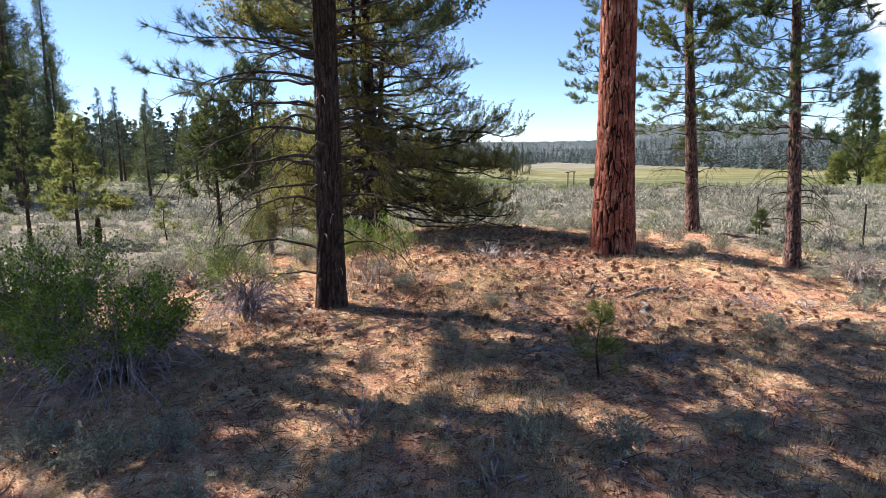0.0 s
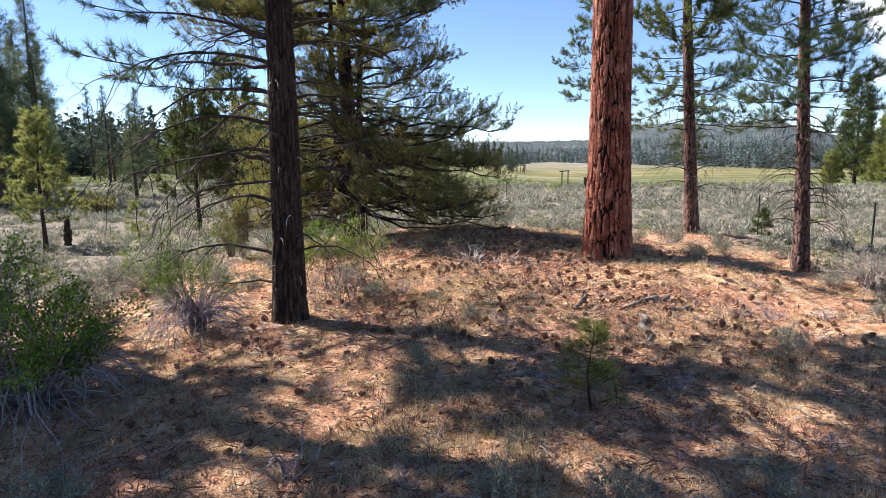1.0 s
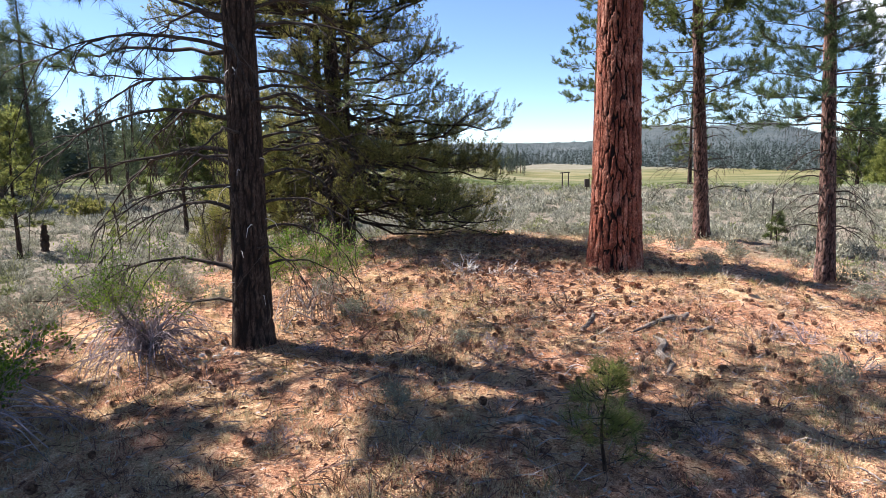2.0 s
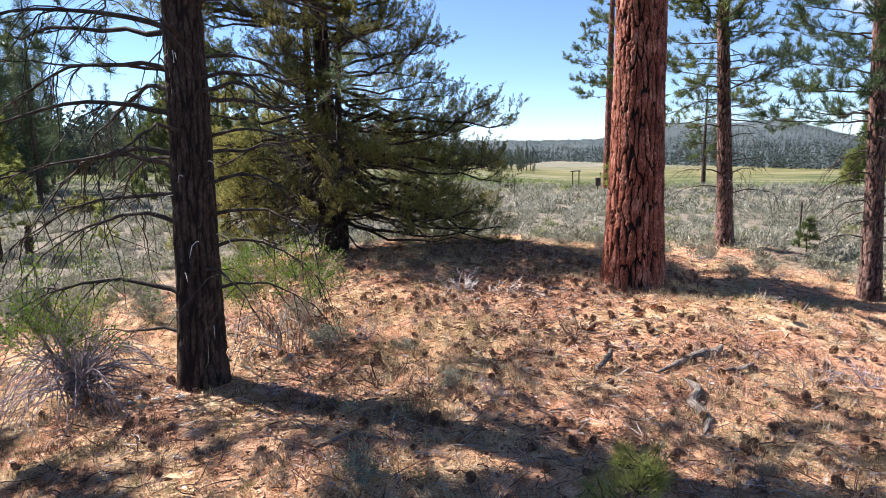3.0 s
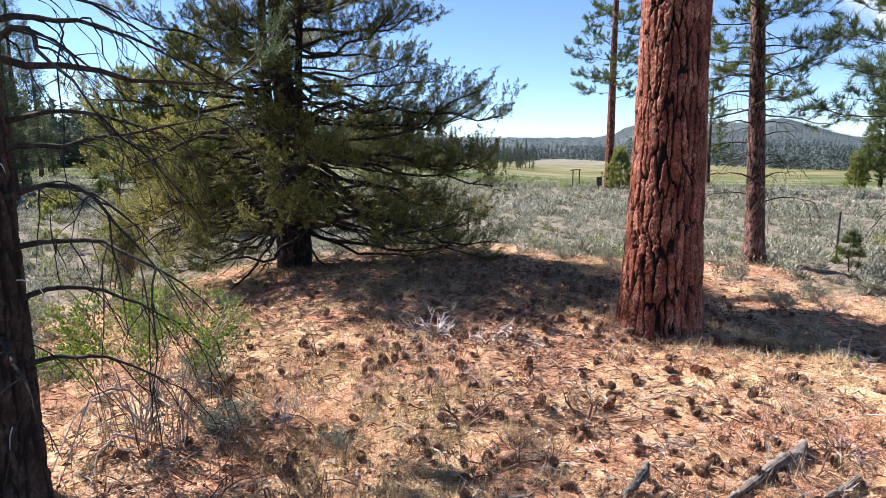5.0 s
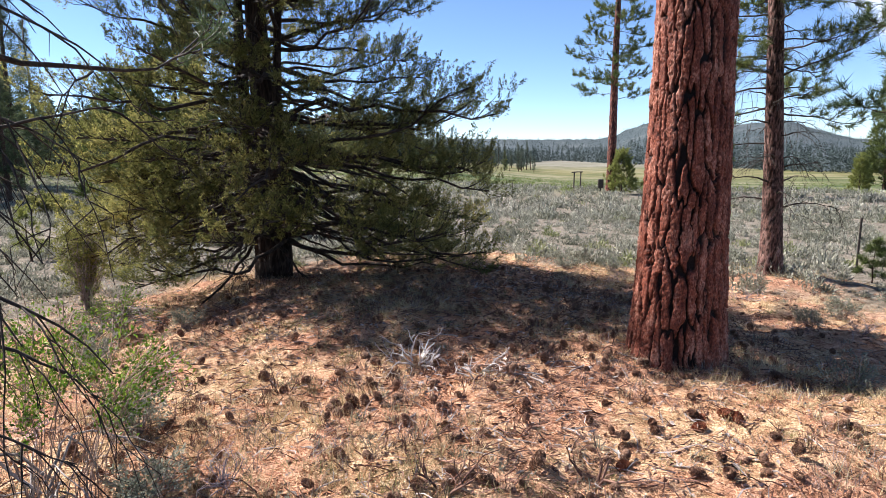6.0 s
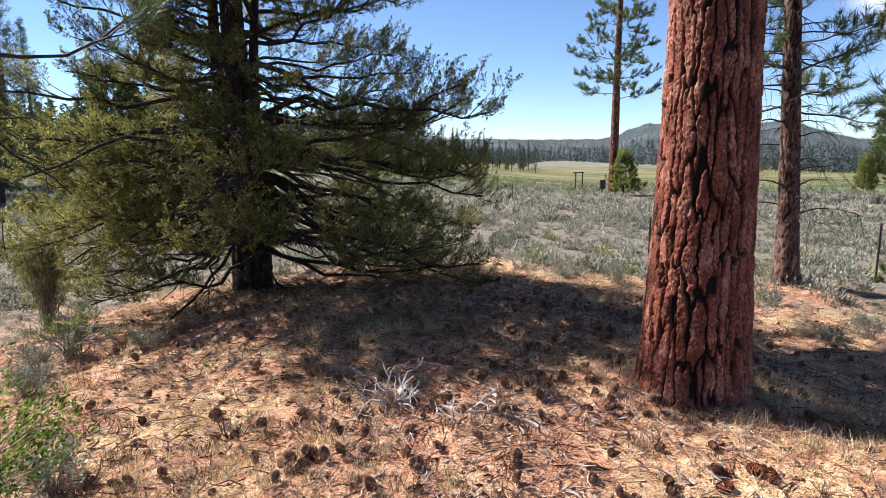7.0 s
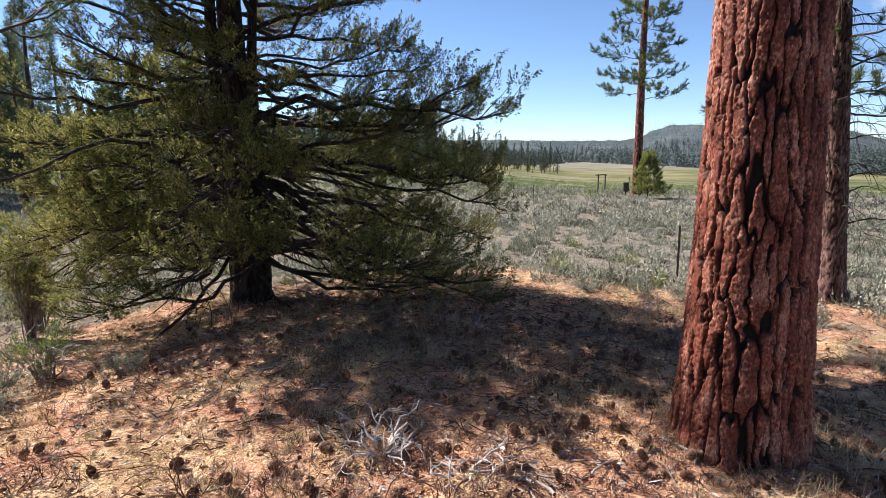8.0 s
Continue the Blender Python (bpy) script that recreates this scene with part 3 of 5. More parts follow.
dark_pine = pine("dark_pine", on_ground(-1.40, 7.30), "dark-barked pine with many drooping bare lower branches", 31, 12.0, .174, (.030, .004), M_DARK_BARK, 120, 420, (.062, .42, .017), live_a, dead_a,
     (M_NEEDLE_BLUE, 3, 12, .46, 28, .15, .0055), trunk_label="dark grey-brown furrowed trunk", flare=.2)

random.seed(36), np.random.seed(36)
for i in range(11):
    a, hgt, ln = radians(random.uniform(200, 350)), random.uniform(.5, 2.6), random.uniform(.05, .17)
    o = np.array([math.cos(a), math.sin(a), 0])
    c = np.array([.030 * hgt, .004 * hgt, hgt]) + o * .166 * (1 - .07 * hgt)
    w = unit(o * .7 + np.array([-math.sin(a), math.cos(a), 0]) * random.uniform(-1, 1) + np.array([0, 0, random.uniform(-.3, .5)]))
    tb = Tubes()
    tb.add([c - o * .02, c + w * ln * .35, c + w * ln * .75 - np.array([0, 0, .25 * ln]), c + w * ln - np.array([0, 0, .8 * ln])], [.005, .0036, .0026, .0015], 5)
    part("snapped_twig", tb.mesh("snapped_twig", M_BLEACHED), dark_pine, "short pale snapped twig")

# the two slim pines on the edge of the flat
dead_c = ring_of_boughs(1.1, 3.9, 30, 1.0, 41, (.05, .3), (.2, .5), (0, .1), 1, .6)
live_c = ring_of_boughs(2.6, 9.6, 90, 1.4, 42, (-.15, .45), (.15, .45), (.1, .4), .6, .3)
pine("slim_pine", on_ground(5.91, 15.0), "slim pine with pinkish-brown bark and yellow-green needles", 43, 10.0, .165, (-.055, 0), M_BROWN_BARK, 48, 220, (.06, .16, .014), live_c, dead_c,
     (M_NEEDLE, 3, 13, .42, 20, .15, .0085), "slim pines", flare=.3)
dead_d = ring_of_boughs(.8, 2.6, 32, .7, 51, (.0, .35), (.4, .8), (0, .05), 1, .8)
live_d = [(2.55, 172, 1.15, .05, .15, .15)] + ring_of_boughs(2.45, 7.9, 90, 1.35, 52, (-.15, .45), (.15, .45), (.1, .4), .6, .3)
pine("slim_pine", on_ground(6.36, 11.2), "slim leaning pine with drooping bare twigs below its crown", 53, 8.2, .135, (-.05, 0), M_BROWN_BARK, 48, 220, (.055, .15, .013), live_d, dead_d,
     (M_NEEDLE_BLUE, 3, 13, .42, 22, .14, .0075), "slim pines", flare=.3)

# unseen pines, added out of view to cast shade over shrubs and foreground
for x, y, tall, low_, wide, seed in ((-7.3, 7.6, 21.0, 7.4, 2.4, 61), (-9.0, 6.1, 19.0, 6.0, 1.9, 64), (-7.5, 7.3, 6.4, 2.2, 1.7, 67)):
    pine("tall_pine", on_ground(x, y), "unseen pine with a dense dark green crown, added for its shade", seed, tall, .010 * tall, (0, 0), M_DARK_BARK, 40, 120, (.06, .2, .016),
         ring_of_boughs(low_, tall - .4, int(40 + 5 * tall), wide, seed + 1, (.1, .4), (.1, .35), (.1, .3), .6, .4), [], (M_NEEDLE, 3, 6, .7, 9, .30, .06))


# ---- juniper ----
def plumes(at, way, per, size, width):
    """Feathery scale-leaved plumes: short twiglets packed round a curved axis, thinning to its tip."""
    k = len(at)
    axis = unit(way)
    long_ = size * np.random.uniform(.55, 1.25, k)
    at, axis, long_ = np.repeat(at, per, 0), np.repeat(axis, per, 0), np.repeat(long_, per)
    n_ = len(at)
    u = np.random.uniform(0, 1, n_)
    out = unit(np.cross(axis, np.random.normal(size=(n_, 3))))
    base = at + axis * (long_ * (u - .25))[:, None] + out * (.21 * long_ * (1.05 - u) * np.random.uniform(0, 1, n_) ** .6)[:, None]
    base[:, 2] += .10 * long_ * u * u
    return leaves(base, axis + out * np.random.uniform(.3, 1.3, n_)[:, None] + np.random.normal(size=(n_, 3)) * .35, long_ * np.random.uniform(.10, .22, n_), width * np.random.uniform(.6, 1.3, n_))


def juniper(at, seed):
    random.seed(seed), np.random.seed(seed)
    tree = thing("juniper_tree", at, "broad dark green juniper with several trunks and sweeping low branches", "tree")
    stems = [((0, 0), (.01, .0), 9.0, .21), ((-.16, .10), (-.03, .02), 6.0, .13), ((.17, -.06), (.06, -.02), 5.8, .10)]
    lines = []
    for i, ((x, y), lean, tall, r) in enumerate(stems):
        p = trunk_line(tall, lean, .05, 14) + np.array([x, y, 0])
        lines.append(p)
        part("stem", bark_trunk(p, r * (1 - .85 * np.linspace(0, 1, 14)), 52, 200, .05, .5, .016, M_FIBRE_BARK, "stem", flare=.3, seed=seed + i), tree)
    spots, ways = [], []
    rs = random.Random(seed)
    rows = []
    for i in range(190):
        hgt = .55 + 7.6 * (i / 189) ** 1.2
        az = i * 137.5 + rs.uniform(-22, 22)
        towards_flat = (az + 50) % 360 < 100
        reach = float(np.interp(hgt, [.5, 1.2, 2.2, 2.6, 3.0, 3.8, 5.0, 6.5, 8.2], [2.8, 3.25, 3.25, 3.0, 2.6, 2.2, 1.7, 1.1, .3] if towards_flat else [2.6, 2.9, 3.2, 3.2, 3.1, 2.8, 2.3, 1.4, .3])) * rs.uniform(.70, 1.04)
        if 128 < az % 360 < 228:
            reach *= .74 if hgt < 2.0 else .62 if hgt < 2.7 else .46 if hgt < 4.3 else .66
        elif 2.4 < hgt < 4.3 and 200 < az % 360 < 262:
            reach *= .60
        elif 1.2 < hgt < 4.3 and 262 <= az % 360 < 302:
            reach *= .62
        slope = float(np.interp(hgt, [.5, .9, 1.7, 2.4, 3.4, 6.5], [.04, -.10, -.28, -.08, .04, .35]))
        rows.append((hgt, az, reach, slope + rs.uniform(-.08, .08), rs.uniform(.04, .16), rs.uniform(.04, .20)))
    # the long boughs towards the flat, their ends turned up, and the full ones towards the walk
    rows += [(1.95, -14, 3.4, .06, .10, .25), (2.2, 4, 2.8, .0, .1, .22), (1.75, -4, 3.2, -.26, .08, .08), (1.8, -22, 3.1, -.28, .08, .08), (1.6, 10, 3.0, -.28, .06, .05), (1.4, -10, 3.1, -.24, .06, .04), (2.1, -9, 3.4, -.14, .08, .10), (2.3, -20, 3.3, -.12, .08, .12), (1.6, -16, 3.4, -.20, .06, .08), (2.5, -2, 3.1, -.06, .10, .14),
             (1.9, 205, 2.5, -.20, .1, .06), (2.3, 226, 2.6, -.10, .1, .1), (2.5, 240, 3.0, -.06, .1, .12), (2.1, 255, 3.0, -.12, .1, .1), (1.7, 190, 2.5, -.34, .08, .06), (1.5, 215, 2.5, -.32, .08, .06), (2.9, 254, 2.6, -.04, .1, .15), (3.3, 256, 2.2, .0, .1, .15), (2.0, 176, 2.2, -.40, .06, .04), (1.8, 200, 2.6, -.42, .05, .03)]
    rows += [(2.3 + .28 * i, 236 + (i * 29) % 32, rs.uniform(1.9, 2.5), rs.uniform(-.06, .06), .08, .1) for i in range(5)]
    rows += [(1.9 + .2 * i, 262 + (i * 31) % 44, rs.uniform(2.2, 2.9), rs.uniform(-.14, .0), .1, .1) for i in range(3)]
    rows += [(.8 + .11 * i, 212 + (i * 17) % 48, rs.uniform(1.9, 2.4), rs.uniform(-.12, .0), .06, .04) for i in range(12)]  # low skirt
    rows += [(4.05 + .075 * i, 202 + (i * 23) % 44, rs.uniform(2.5, 3.2), rs.uniform(-.02, .06), .08, .10) for i in range(11)]  # wide upper boughs, added mostly out of view for their shade
    bare = len(rows)
    rows += [(rs.uniform(.7, 2.2), rs.uniform(150, 390), rs.uniform(1.1, 2.3), rs.uniform(-.45, -.1), rs.uniform(.0, .2), 0) for i in range(34)]
    for n, (hgt, az, length, rise, droop, up) in enumerate(rows):
        p0 = lines[n % 3 if hgt < 4.5 else 0]
        c = np.array([np.interp(hgt, p0[:, 2], p0[:, k]) for k in range(3)])
        p = limb_path(c, radians(az), length, rise, droop, up, 10, .22)
        tb = Tubes()
        tb.add(p, (.010 + .0095 * length) * (1 - .80 * np.linspace(0, 1, 10)), 6)
        leafy = 2 if n >= bare else .38 if hgt < 3.2 and (az + 60) % 360 < 110 else .50 if hgt < 2.2 else .40 if hgt < 3.2 else .30
        for _ in range(int(7 + length * (13 if hgt > 4.4 else 8 if hgt > 2.3 and 120 < az % 360 < 262 else 13 if hgt > 1.8 and (az + 75) % 360 < 150 else 10))):
            s = rs.uniform(.12, 1) ** .8
            q, d = along(p, s * .99)
            d = unit(d)
            side = unit(np.cross(d, np.array([0, 0, 1.0]))) * rs.choice((-1, 1))
            w = unit(d * rs.uniform(.4, 1.1) + side * rs.uniform(.2, .9) + np.array([0, 0, rs.uniform(-.5, .5)]))
            ln = length * rs.uniform(.09, .22) * (1.2 - .5 * s)
            bend = .5 if s > leafy else -.3
            t = np.array([q + w * ln * k + np.array([0, 0, bend]) * ln * k * k for k in np.linspace(0, 1, 5)])
            t[1:] += np.cumsum(np.random.normal(size=(4, 3)), 0) * ln * .03
            tb.add(t, np.linspace(.006, .002, 5), 3)
            if s > leafy:
                for k in (1, .84, .66):
                    a, b = along(t, k * .98)
                    spots.append(a + np.random.normal(size=3) * .03)
                    ways.append(unit(unit(b) + np.array([0, 0, .15]) + np.random.normal(size=3) * .55))
        if n < bare:
            a, b = along(p, .99)
            spots.append(a), ways.append(unit(unit(b) + np.array([0, 0, .3])))
        part("branch", tb.mesh("branch", M_LIMB), tree)
    spots, ways = np.array(spots), np.array(ways)
    top = spots[:, 2] > 4.6
    v, f = plumes(spots[~top], ways[~top], 54, .17, .0115)
    v2, f2 = plumes(spots[top], ways[top], 15, .30, .045)
    v, f = np.concatenate([v, v2]), np.concatenate([f, f2 + len(v)])
    part("crown", mesh_of("crown", v, f, M_JUNIPER), tree)
    return tree


juniper(on_ground(-1.85, 14.0), 71)


# ---- young trees, middle distance ----
def young_conifer(name, at, label, seed, tall, spread, r0, needle, lean=(0, 0), low=.15, bare=0, count=34, group="", brush=(20, .14, .008), twig=.4):
    live = [(h, a, l, rise, d, u) for h, a, l, rise, d, u in ring_of_boughs(tall * low, tall * .98, count, spread, seed, (.15, .5), (.05, .25), (.05, .2), .9, .12)]
    dead = ring_of_boughs(tall * .1, tall * low, bare, spread * .7, seed + 1) if bare else []
    return pine(name, at, label, seed, tall, r0, lean, M_DARK_BARK, 24, 60, (.06, .2, .008), live, dead, (needle, 3, 9, twig, *brush), group, .2, .9)


young_conifer("young_pine", on_ground(-11.25, 17.3), "slender young pine with thin yellow-green needles", 81, 3.8, 1.0, .065, M_NEEDLE_YOUNG, (.05, 0), .22, 0, 52, "young pines", (18, .15, .014), .32)
young_conifer("young_pine", on_ground(-14.2, 19.2), "taller young pine with sparse brownish lower branches", 82, 4.6, .8, .07, M_NEEDLE, (.06, 0), .2, 3, 46, "young pines", (14, .13, .013), .3)
young_conifer("young_pine", on_ground(-9.5, 23.4), "bushy pine with a clear stem below", 83, 5.2, 1.7, .085, M_NEEDLE, (.02, 0), .22, 3, 80, "young pines", (12, .18, .034), .45)
young_conifer("young_pine", on_ground(-8.3, 24.6), "dense dark bushy pine", 84, 6.6, 2.3, .12, M_NEEDLE, (0, 0), .12, 0, 100, "young pines", (12, .19, .036), .55)
young_conifer("young_pine", on_ground(-9.5, 19.1), "small yellow-green pine among the sagebrush", 85, 1.3, .4, .025, M_NEEDLE_YOUNG, (0, 0), .1, 0, 18, "young pines", (16, .1, .007), .2)
young_conifer("pine_sapling", on_ground(1.47, 5.12), "knee-high pine sapling with long green needles", 86, .66, .26, .012, M_NEEDLE_YOUNG, (.02, 0), .22, 0, 20, "saplings", (12, .10, .0028), .11)
young_conifer("pine_sapling", on_ground(7.7, 15.3), "knee-high pine sapling with long green needles", 87, .7, .28, .012, M_NEEDLE, (0, 0), .2, 0, 14, "saplings", (22, .11, .005), .1)

# the tall pine far out on the flat and the shrub at its foot
pine("tall_pine", on_ground(11.65, 51.5), "tall pine with a bare reddish trunk and open crown", 91, 17.5, .36, (.006, 0), M_RED_BARK, 40, 120, (.14, .5, .03), ring_of_boughs(7.0, 17, 34, 3.4, 92, (-.1, .35), (.1, .35), (.1, .4), .6, .4), [],
     (M_NEEDLE, 4, 15, .9, 22, .26, .026), flare=.15, taper=.6)
young_conifer("green_shrub", on_ground(12.25, 50.6), "rounded bright green young conifer at the foot of a pine", 93, 3.1, 1.5, .06, M_NEEDLE_YOUNG, (0, 0), .04, 0, 60, "", (13, .22, .03), .5)
pine("far_pine", on_ground(22.4, 60.0), "small pine with a tufted crown on the meadow", 94, 9.0, .22, (0, 0), M_DARK_BARK, 20, 60, (.1, .4, .02), ring_of_boughs(2.6, 8.8, 30, 2.1, 95, (0, .4)), [],
     (M_NEEDLE, 3, 12, .7, 18, .24, .03), flare=.1)
young_conifer("far_pine", on_ground(59.0, 92.5), "dense conifer at the edge of the flat", 96, 16.5, 3.3, .3, M_NEEDLE, (0, 0), .06, 0, 90, "edge conifers", (12, .55, .08), 1.4)
young_conifer("far_pine", on_ground(58.5, 85.0), "yellow-green conifer at the edge of the flat", 97, 10.0, 2.7, .25, M_NEEDLE_YOUNG, (0, 0), .05, 0, 70, "edge conifers", (12, .5, .075), 1.2)
young_conifer("far_pine", on_ground(51.5, 86.0), "small conifer at the edge of the flat", 98, 4.6, 1.2, .12, M_NEEDLE_YOUNG, (0, 0), .04, 0, 40, "edge conifers", (16, .36, .05), .8)


# ---- woods ----
def wood_tree(seed, tall, spread, start, clumps, mat, each=4):
    """A plain tall conifer for the woods: trunk, and a crown of many small ragged clumps."""
    random.seed(seed), np.random.seed(seed)
    tree = thing("wood_pine", (0, 0, 0), "tall dark conifer in the edge of the woods", "tree", "woods beyond the flat")
    tb = Tubes()
    tb.add(trunk_line(tall, (0, 0), .1), .018 * tall * (1 - .9 * np.linspace(0, 1, 14)), 7)
    part("trunk", tb.mesh("trunk", M_DARK_BARK), tree)
    p, w, sz = [], [], []
    for i in range(clumps):  # boughs in loose whorls, each with needle clumps on its outer part
        k = (i + random.uniform(0, 1)) / clumps
        reach = spread * (1 - k ** 1.3) * random.uniform(.5, 1.05) + .2
        a, drop = random.uniform(0, 2 * math.pi), random.uniform(-.25, .12) + .35 * k
        hgt = tall * (start + (1 - start) * k)
        for s in np.linspace(.3, 1, 7):
            off = np.random.normal(size=3) * reach * .09
            p.append(np.array([math.cos(a) * reach * s, math.sin(a) * reach * s, hgt + drop * reach * s + .18 * reach * s ** 3]) + off)
            w.append((math.cos(a), math.sin(a), .5)), sz.append(.22 + .13 * reach)
    sz = np.repeat(np.array(sz), each)
    p, w = np.repeat(np.array(p), each, 0), around(np.repeat(np.array(w), each, 0), 1.5)
    v, f = blades(p + np.random.normal(size=p.shape) * .06 * spread, w, sz * np.random.uniform(.7, 1.5, len(sz)), sz * 1.4 / each)
    part("crown", mesh_of("crown", v, f, mat), tree)
    return tree


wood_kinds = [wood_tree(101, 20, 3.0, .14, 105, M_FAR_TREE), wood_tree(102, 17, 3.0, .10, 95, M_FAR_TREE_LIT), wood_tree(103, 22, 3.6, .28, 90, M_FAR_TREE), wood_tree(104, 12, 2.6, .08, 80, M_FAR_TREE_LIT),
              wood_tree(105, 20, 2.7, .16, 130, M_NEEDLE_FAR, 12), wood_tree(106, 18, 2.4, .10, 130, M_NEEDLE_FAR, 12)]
rs = random.Random(5)
wood_spots = []
for i in range(24):  # tall stand on the near edge of the woods
    wy = rs.uniform(42, 72)
    wood_spots.append((-wy * rs.uniform(.68, 1.15), wy, rs.choice((4, 5)), rs.uniform(.75, 1.1)))
wood_spots += [(-30.5, 45.0, 5, .62), (-33.0, 44.0, 4, 1.05), (-36, 43, 5, 1.1), (-27.5, 52, 5, .5), (-60, 88, 4, .95), (-50, 95, 4, .8), (-43, 99, 5, .7)]
for i in range(150):
    az = radians(rs.uniform(-52, -1))
    d = rs.uniform(105, 190)
    wood_spots.append((d * math.sin(az), d * math.cos(az), rs.choice((0, 1, 1, 2, 3, 3)), rs.uniform(.38, .72)))
for i in range(34):
    az = radians(rs.uniform(-2, 6.6))
    d = rs.uniform(330, 460)
    wood_spots.append((d * math.sin(az), d * math.cos(az), rs.choice((0, 0, 2, 3)), rs.uniform(.5, .95)))
used = set()
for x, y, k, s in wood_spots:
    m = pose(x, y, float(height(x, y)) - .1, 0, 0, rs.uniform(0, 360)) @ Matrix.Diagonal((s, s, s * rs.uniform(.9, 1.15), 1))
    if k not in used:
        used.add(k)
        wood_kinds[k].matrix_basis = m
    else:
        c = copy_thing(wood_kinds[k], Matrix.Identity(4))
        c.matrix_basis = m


def far_woods(name, places, tall, mat, label, blades_each=16):
    """Distant woods: for each tree a ragged spire of slivers."""
    places = np.array(places)
    k = len(places)
    hgt = tall * np.random.uniform(.55, 1.15, k)
    p, h = np.repeat(places, blades_each, 0), np.repeat(hgt, blades_each)
    u = np.random.uniform(0, 1, len(p))
    az = np.random.uniform(0, 2 * np.pi, len(p))
    reach = h * .17 * (1.05 - u) * np.random.uniform(.3, 1, len(p))
    base = p + np.stack([np.cos(az) * reach * .3, np.sin(az) * reach * .3, (.06 + .86 * u) * h], -1)
    way = np.stack([np.cos(az), np.sin(az), .9 * u - .25 + np.random.normal(size=len(p)) * .2], -1)
    v, f = blades(base, way, reach + h * .05, h * (.10 - .04 * u))
    return tagged(new(name, mesh_of(name, v, f, mat)), label, "woods", kind="stuff")


np.random.seed(12)
az, d = np.radians(np.random.uniform(-75, -5, 2100)), np.random.uniform(170, 300, 2100)
x, y = d * np.sin(az), d * np.cos(az)
far_woods("forest_edge", np.stack([x, y, height(x, y) - .3], -1), 17, M_FAR_TREE, "dark conifer forest closing the near side of the valley", 44)
az = np.random.uniform(-16, 48, 4200)
d = woods_edge(az) + 330 * np.random.uniform(0, 1, 4200) ** 1.6
az = np.radians(az)
x, y = d * np.sin(az), d * np.cos(az)
far_woods("valley_woods", np.stack([x, y, np.maximum(ridge(x, y), height(x, y) - .3)], -1), 13, M_HAZE_TREE, "dark band of conifers along the far side of the meadow", 26)
az = np.radians(np.random.uniform(-16, 56, 17000))
d = np.random.uniform(680, 1490, 17000)
x, y = d * np.sin(az), d * np.cos(az)
keep = ((np.sin(x * .013 + y * .004) + np.sin(y * .017 - x * .006) + np.random.normal(size=17000) * .8) > -.9) & (d > woods_edge(np.degrees(az)))
far_woods("hill_woods", np.stack([x, y, ridge(x, y)], -1)[keep], 7, M_HAZE_TREE, "scattered conifers over the slopes of a hill", 12)


# ---- shrubs ----
def shrub(name, at, label, seed, tall, spread, stems, leaf_mat, leaf_count, leaf=(.03, .012), drooping=0, stem_mat=None, group="", bare=.35, twig_mat=None, upright=.5, foot=.22, thick=1.0):
    """A shrub: arching stems that fork, leaves on their outer parts, and grey dead stems bent to the ground."""
    random.seed(seed), np.random.seed(seed)
    bush = thing(name, at, label, "shrub", group)
    spots, ways = [], []
    tb = Tubes()
    for i in range(stems):
        a = random.uniform(0, 2 * math.pi)
        out = spread * random.uniform(.15, 1.0)
        ln = tall * random.uniform(.6, 1.05)
        b = np.array([math.cos(a), math.sin(a), 0]) * spread * random.uniform(0, foot)
        e = np.array([math.cos(a) * out, math.sin(a) * out, ln * (1 - (1 - upright) * out / spread)])
        k = np.linspace(0, 1, 7)[:, None]
        p = b + e * k * np.array([1, 1, 0]) * k ** .3 + np.array([0, 0, 1]) * e[2] * k ** (.75)
        p[1:] += np.random.normal(size=(6, 3)) * spread * .03
        tb.add(p, np.linspace(.008, .0025, 7) * (.6 + tall * .5) * thick, 4)
        for _ in range(5):
            q, d = along(p, random.uniform(bare, .98))
            w = unit(unit(d) + np.random.normal(size=3) * .55)
            l2 = ln * random.uniform(.12, .32)
            t = np.array([q, q + w * l2 * .5, q + w * l2 + np.array([0, 0, .08 * l2])])
            tb.add(t, [.0035, .0028, .0015], 3)
            for s in (.3, .6, .95):
                aa, bb = along(t, s)
                spots.append(aa), ways.append(bb)
        for s in (.7, .85, .97):
            aa, bb = along(p, s)
            spots.append(aa), ways.append(bb)
    part("stem_tangle", tb.mesh("stem_tangle", stem_mat or M_TWIG), bush)
    if leaf_count:
        full = np.random.permutation(len(spots))[:max(6, int(len(spots) * .36))]
        idx = full[np.random.randint(0, len(full), leaf_count)]
        at_, wy = np.array(spots)[idx] + np.random.normal(size=(leaf_count, 3)) * tall * .035, np.array(ways)[idx]
        v, f = leaves(at_, around(unit(wy) + np.array([0, 0, .3]), 1.1), leaf[0] * np.random.uniform(.6, 1.2, leaf_count), leaf[1])
        part("foliage", mesh_of("foliage", v, f, leaf_mat), bush)
    if drooping:
        td = Tubes()
        for i in range(drooping):
            a = random.uniform(0, 2 * math.pi)
            out, top = spread * random.uniform(.6, 1.45), tall * random.uniform(.10, .36)
            k = np.linspace(0, 1, 7)
            r = out * k
            z = top * 4 * k * (1 - k) * .9 + top * .5 * (1 - k)
            p = np.stack([np.cos(a) * r, np.sin(a) * r, z], -1) + np.cumsum(np.random.normal(size=(7, 3)), 0) * .024
            td.add(p, np.linspace(.006, .002, 7) * random.uniform(.7, 1.7), 4)
            for _ in range(2):
                q, d = along(p, random.uniform(.3, .9))
                w = unit(unit(d) + np.random.normal(size=3) * .5)
                td.add([q, q + w * .08, q + w * .17 - np.array([0, 0, .03])], [.004, .003, .0015], 3)
        part("dead_wood", td.mesh("dead_wood", twig_mat or M_DEAD), bush, "bent grey dead stems")
    return bush


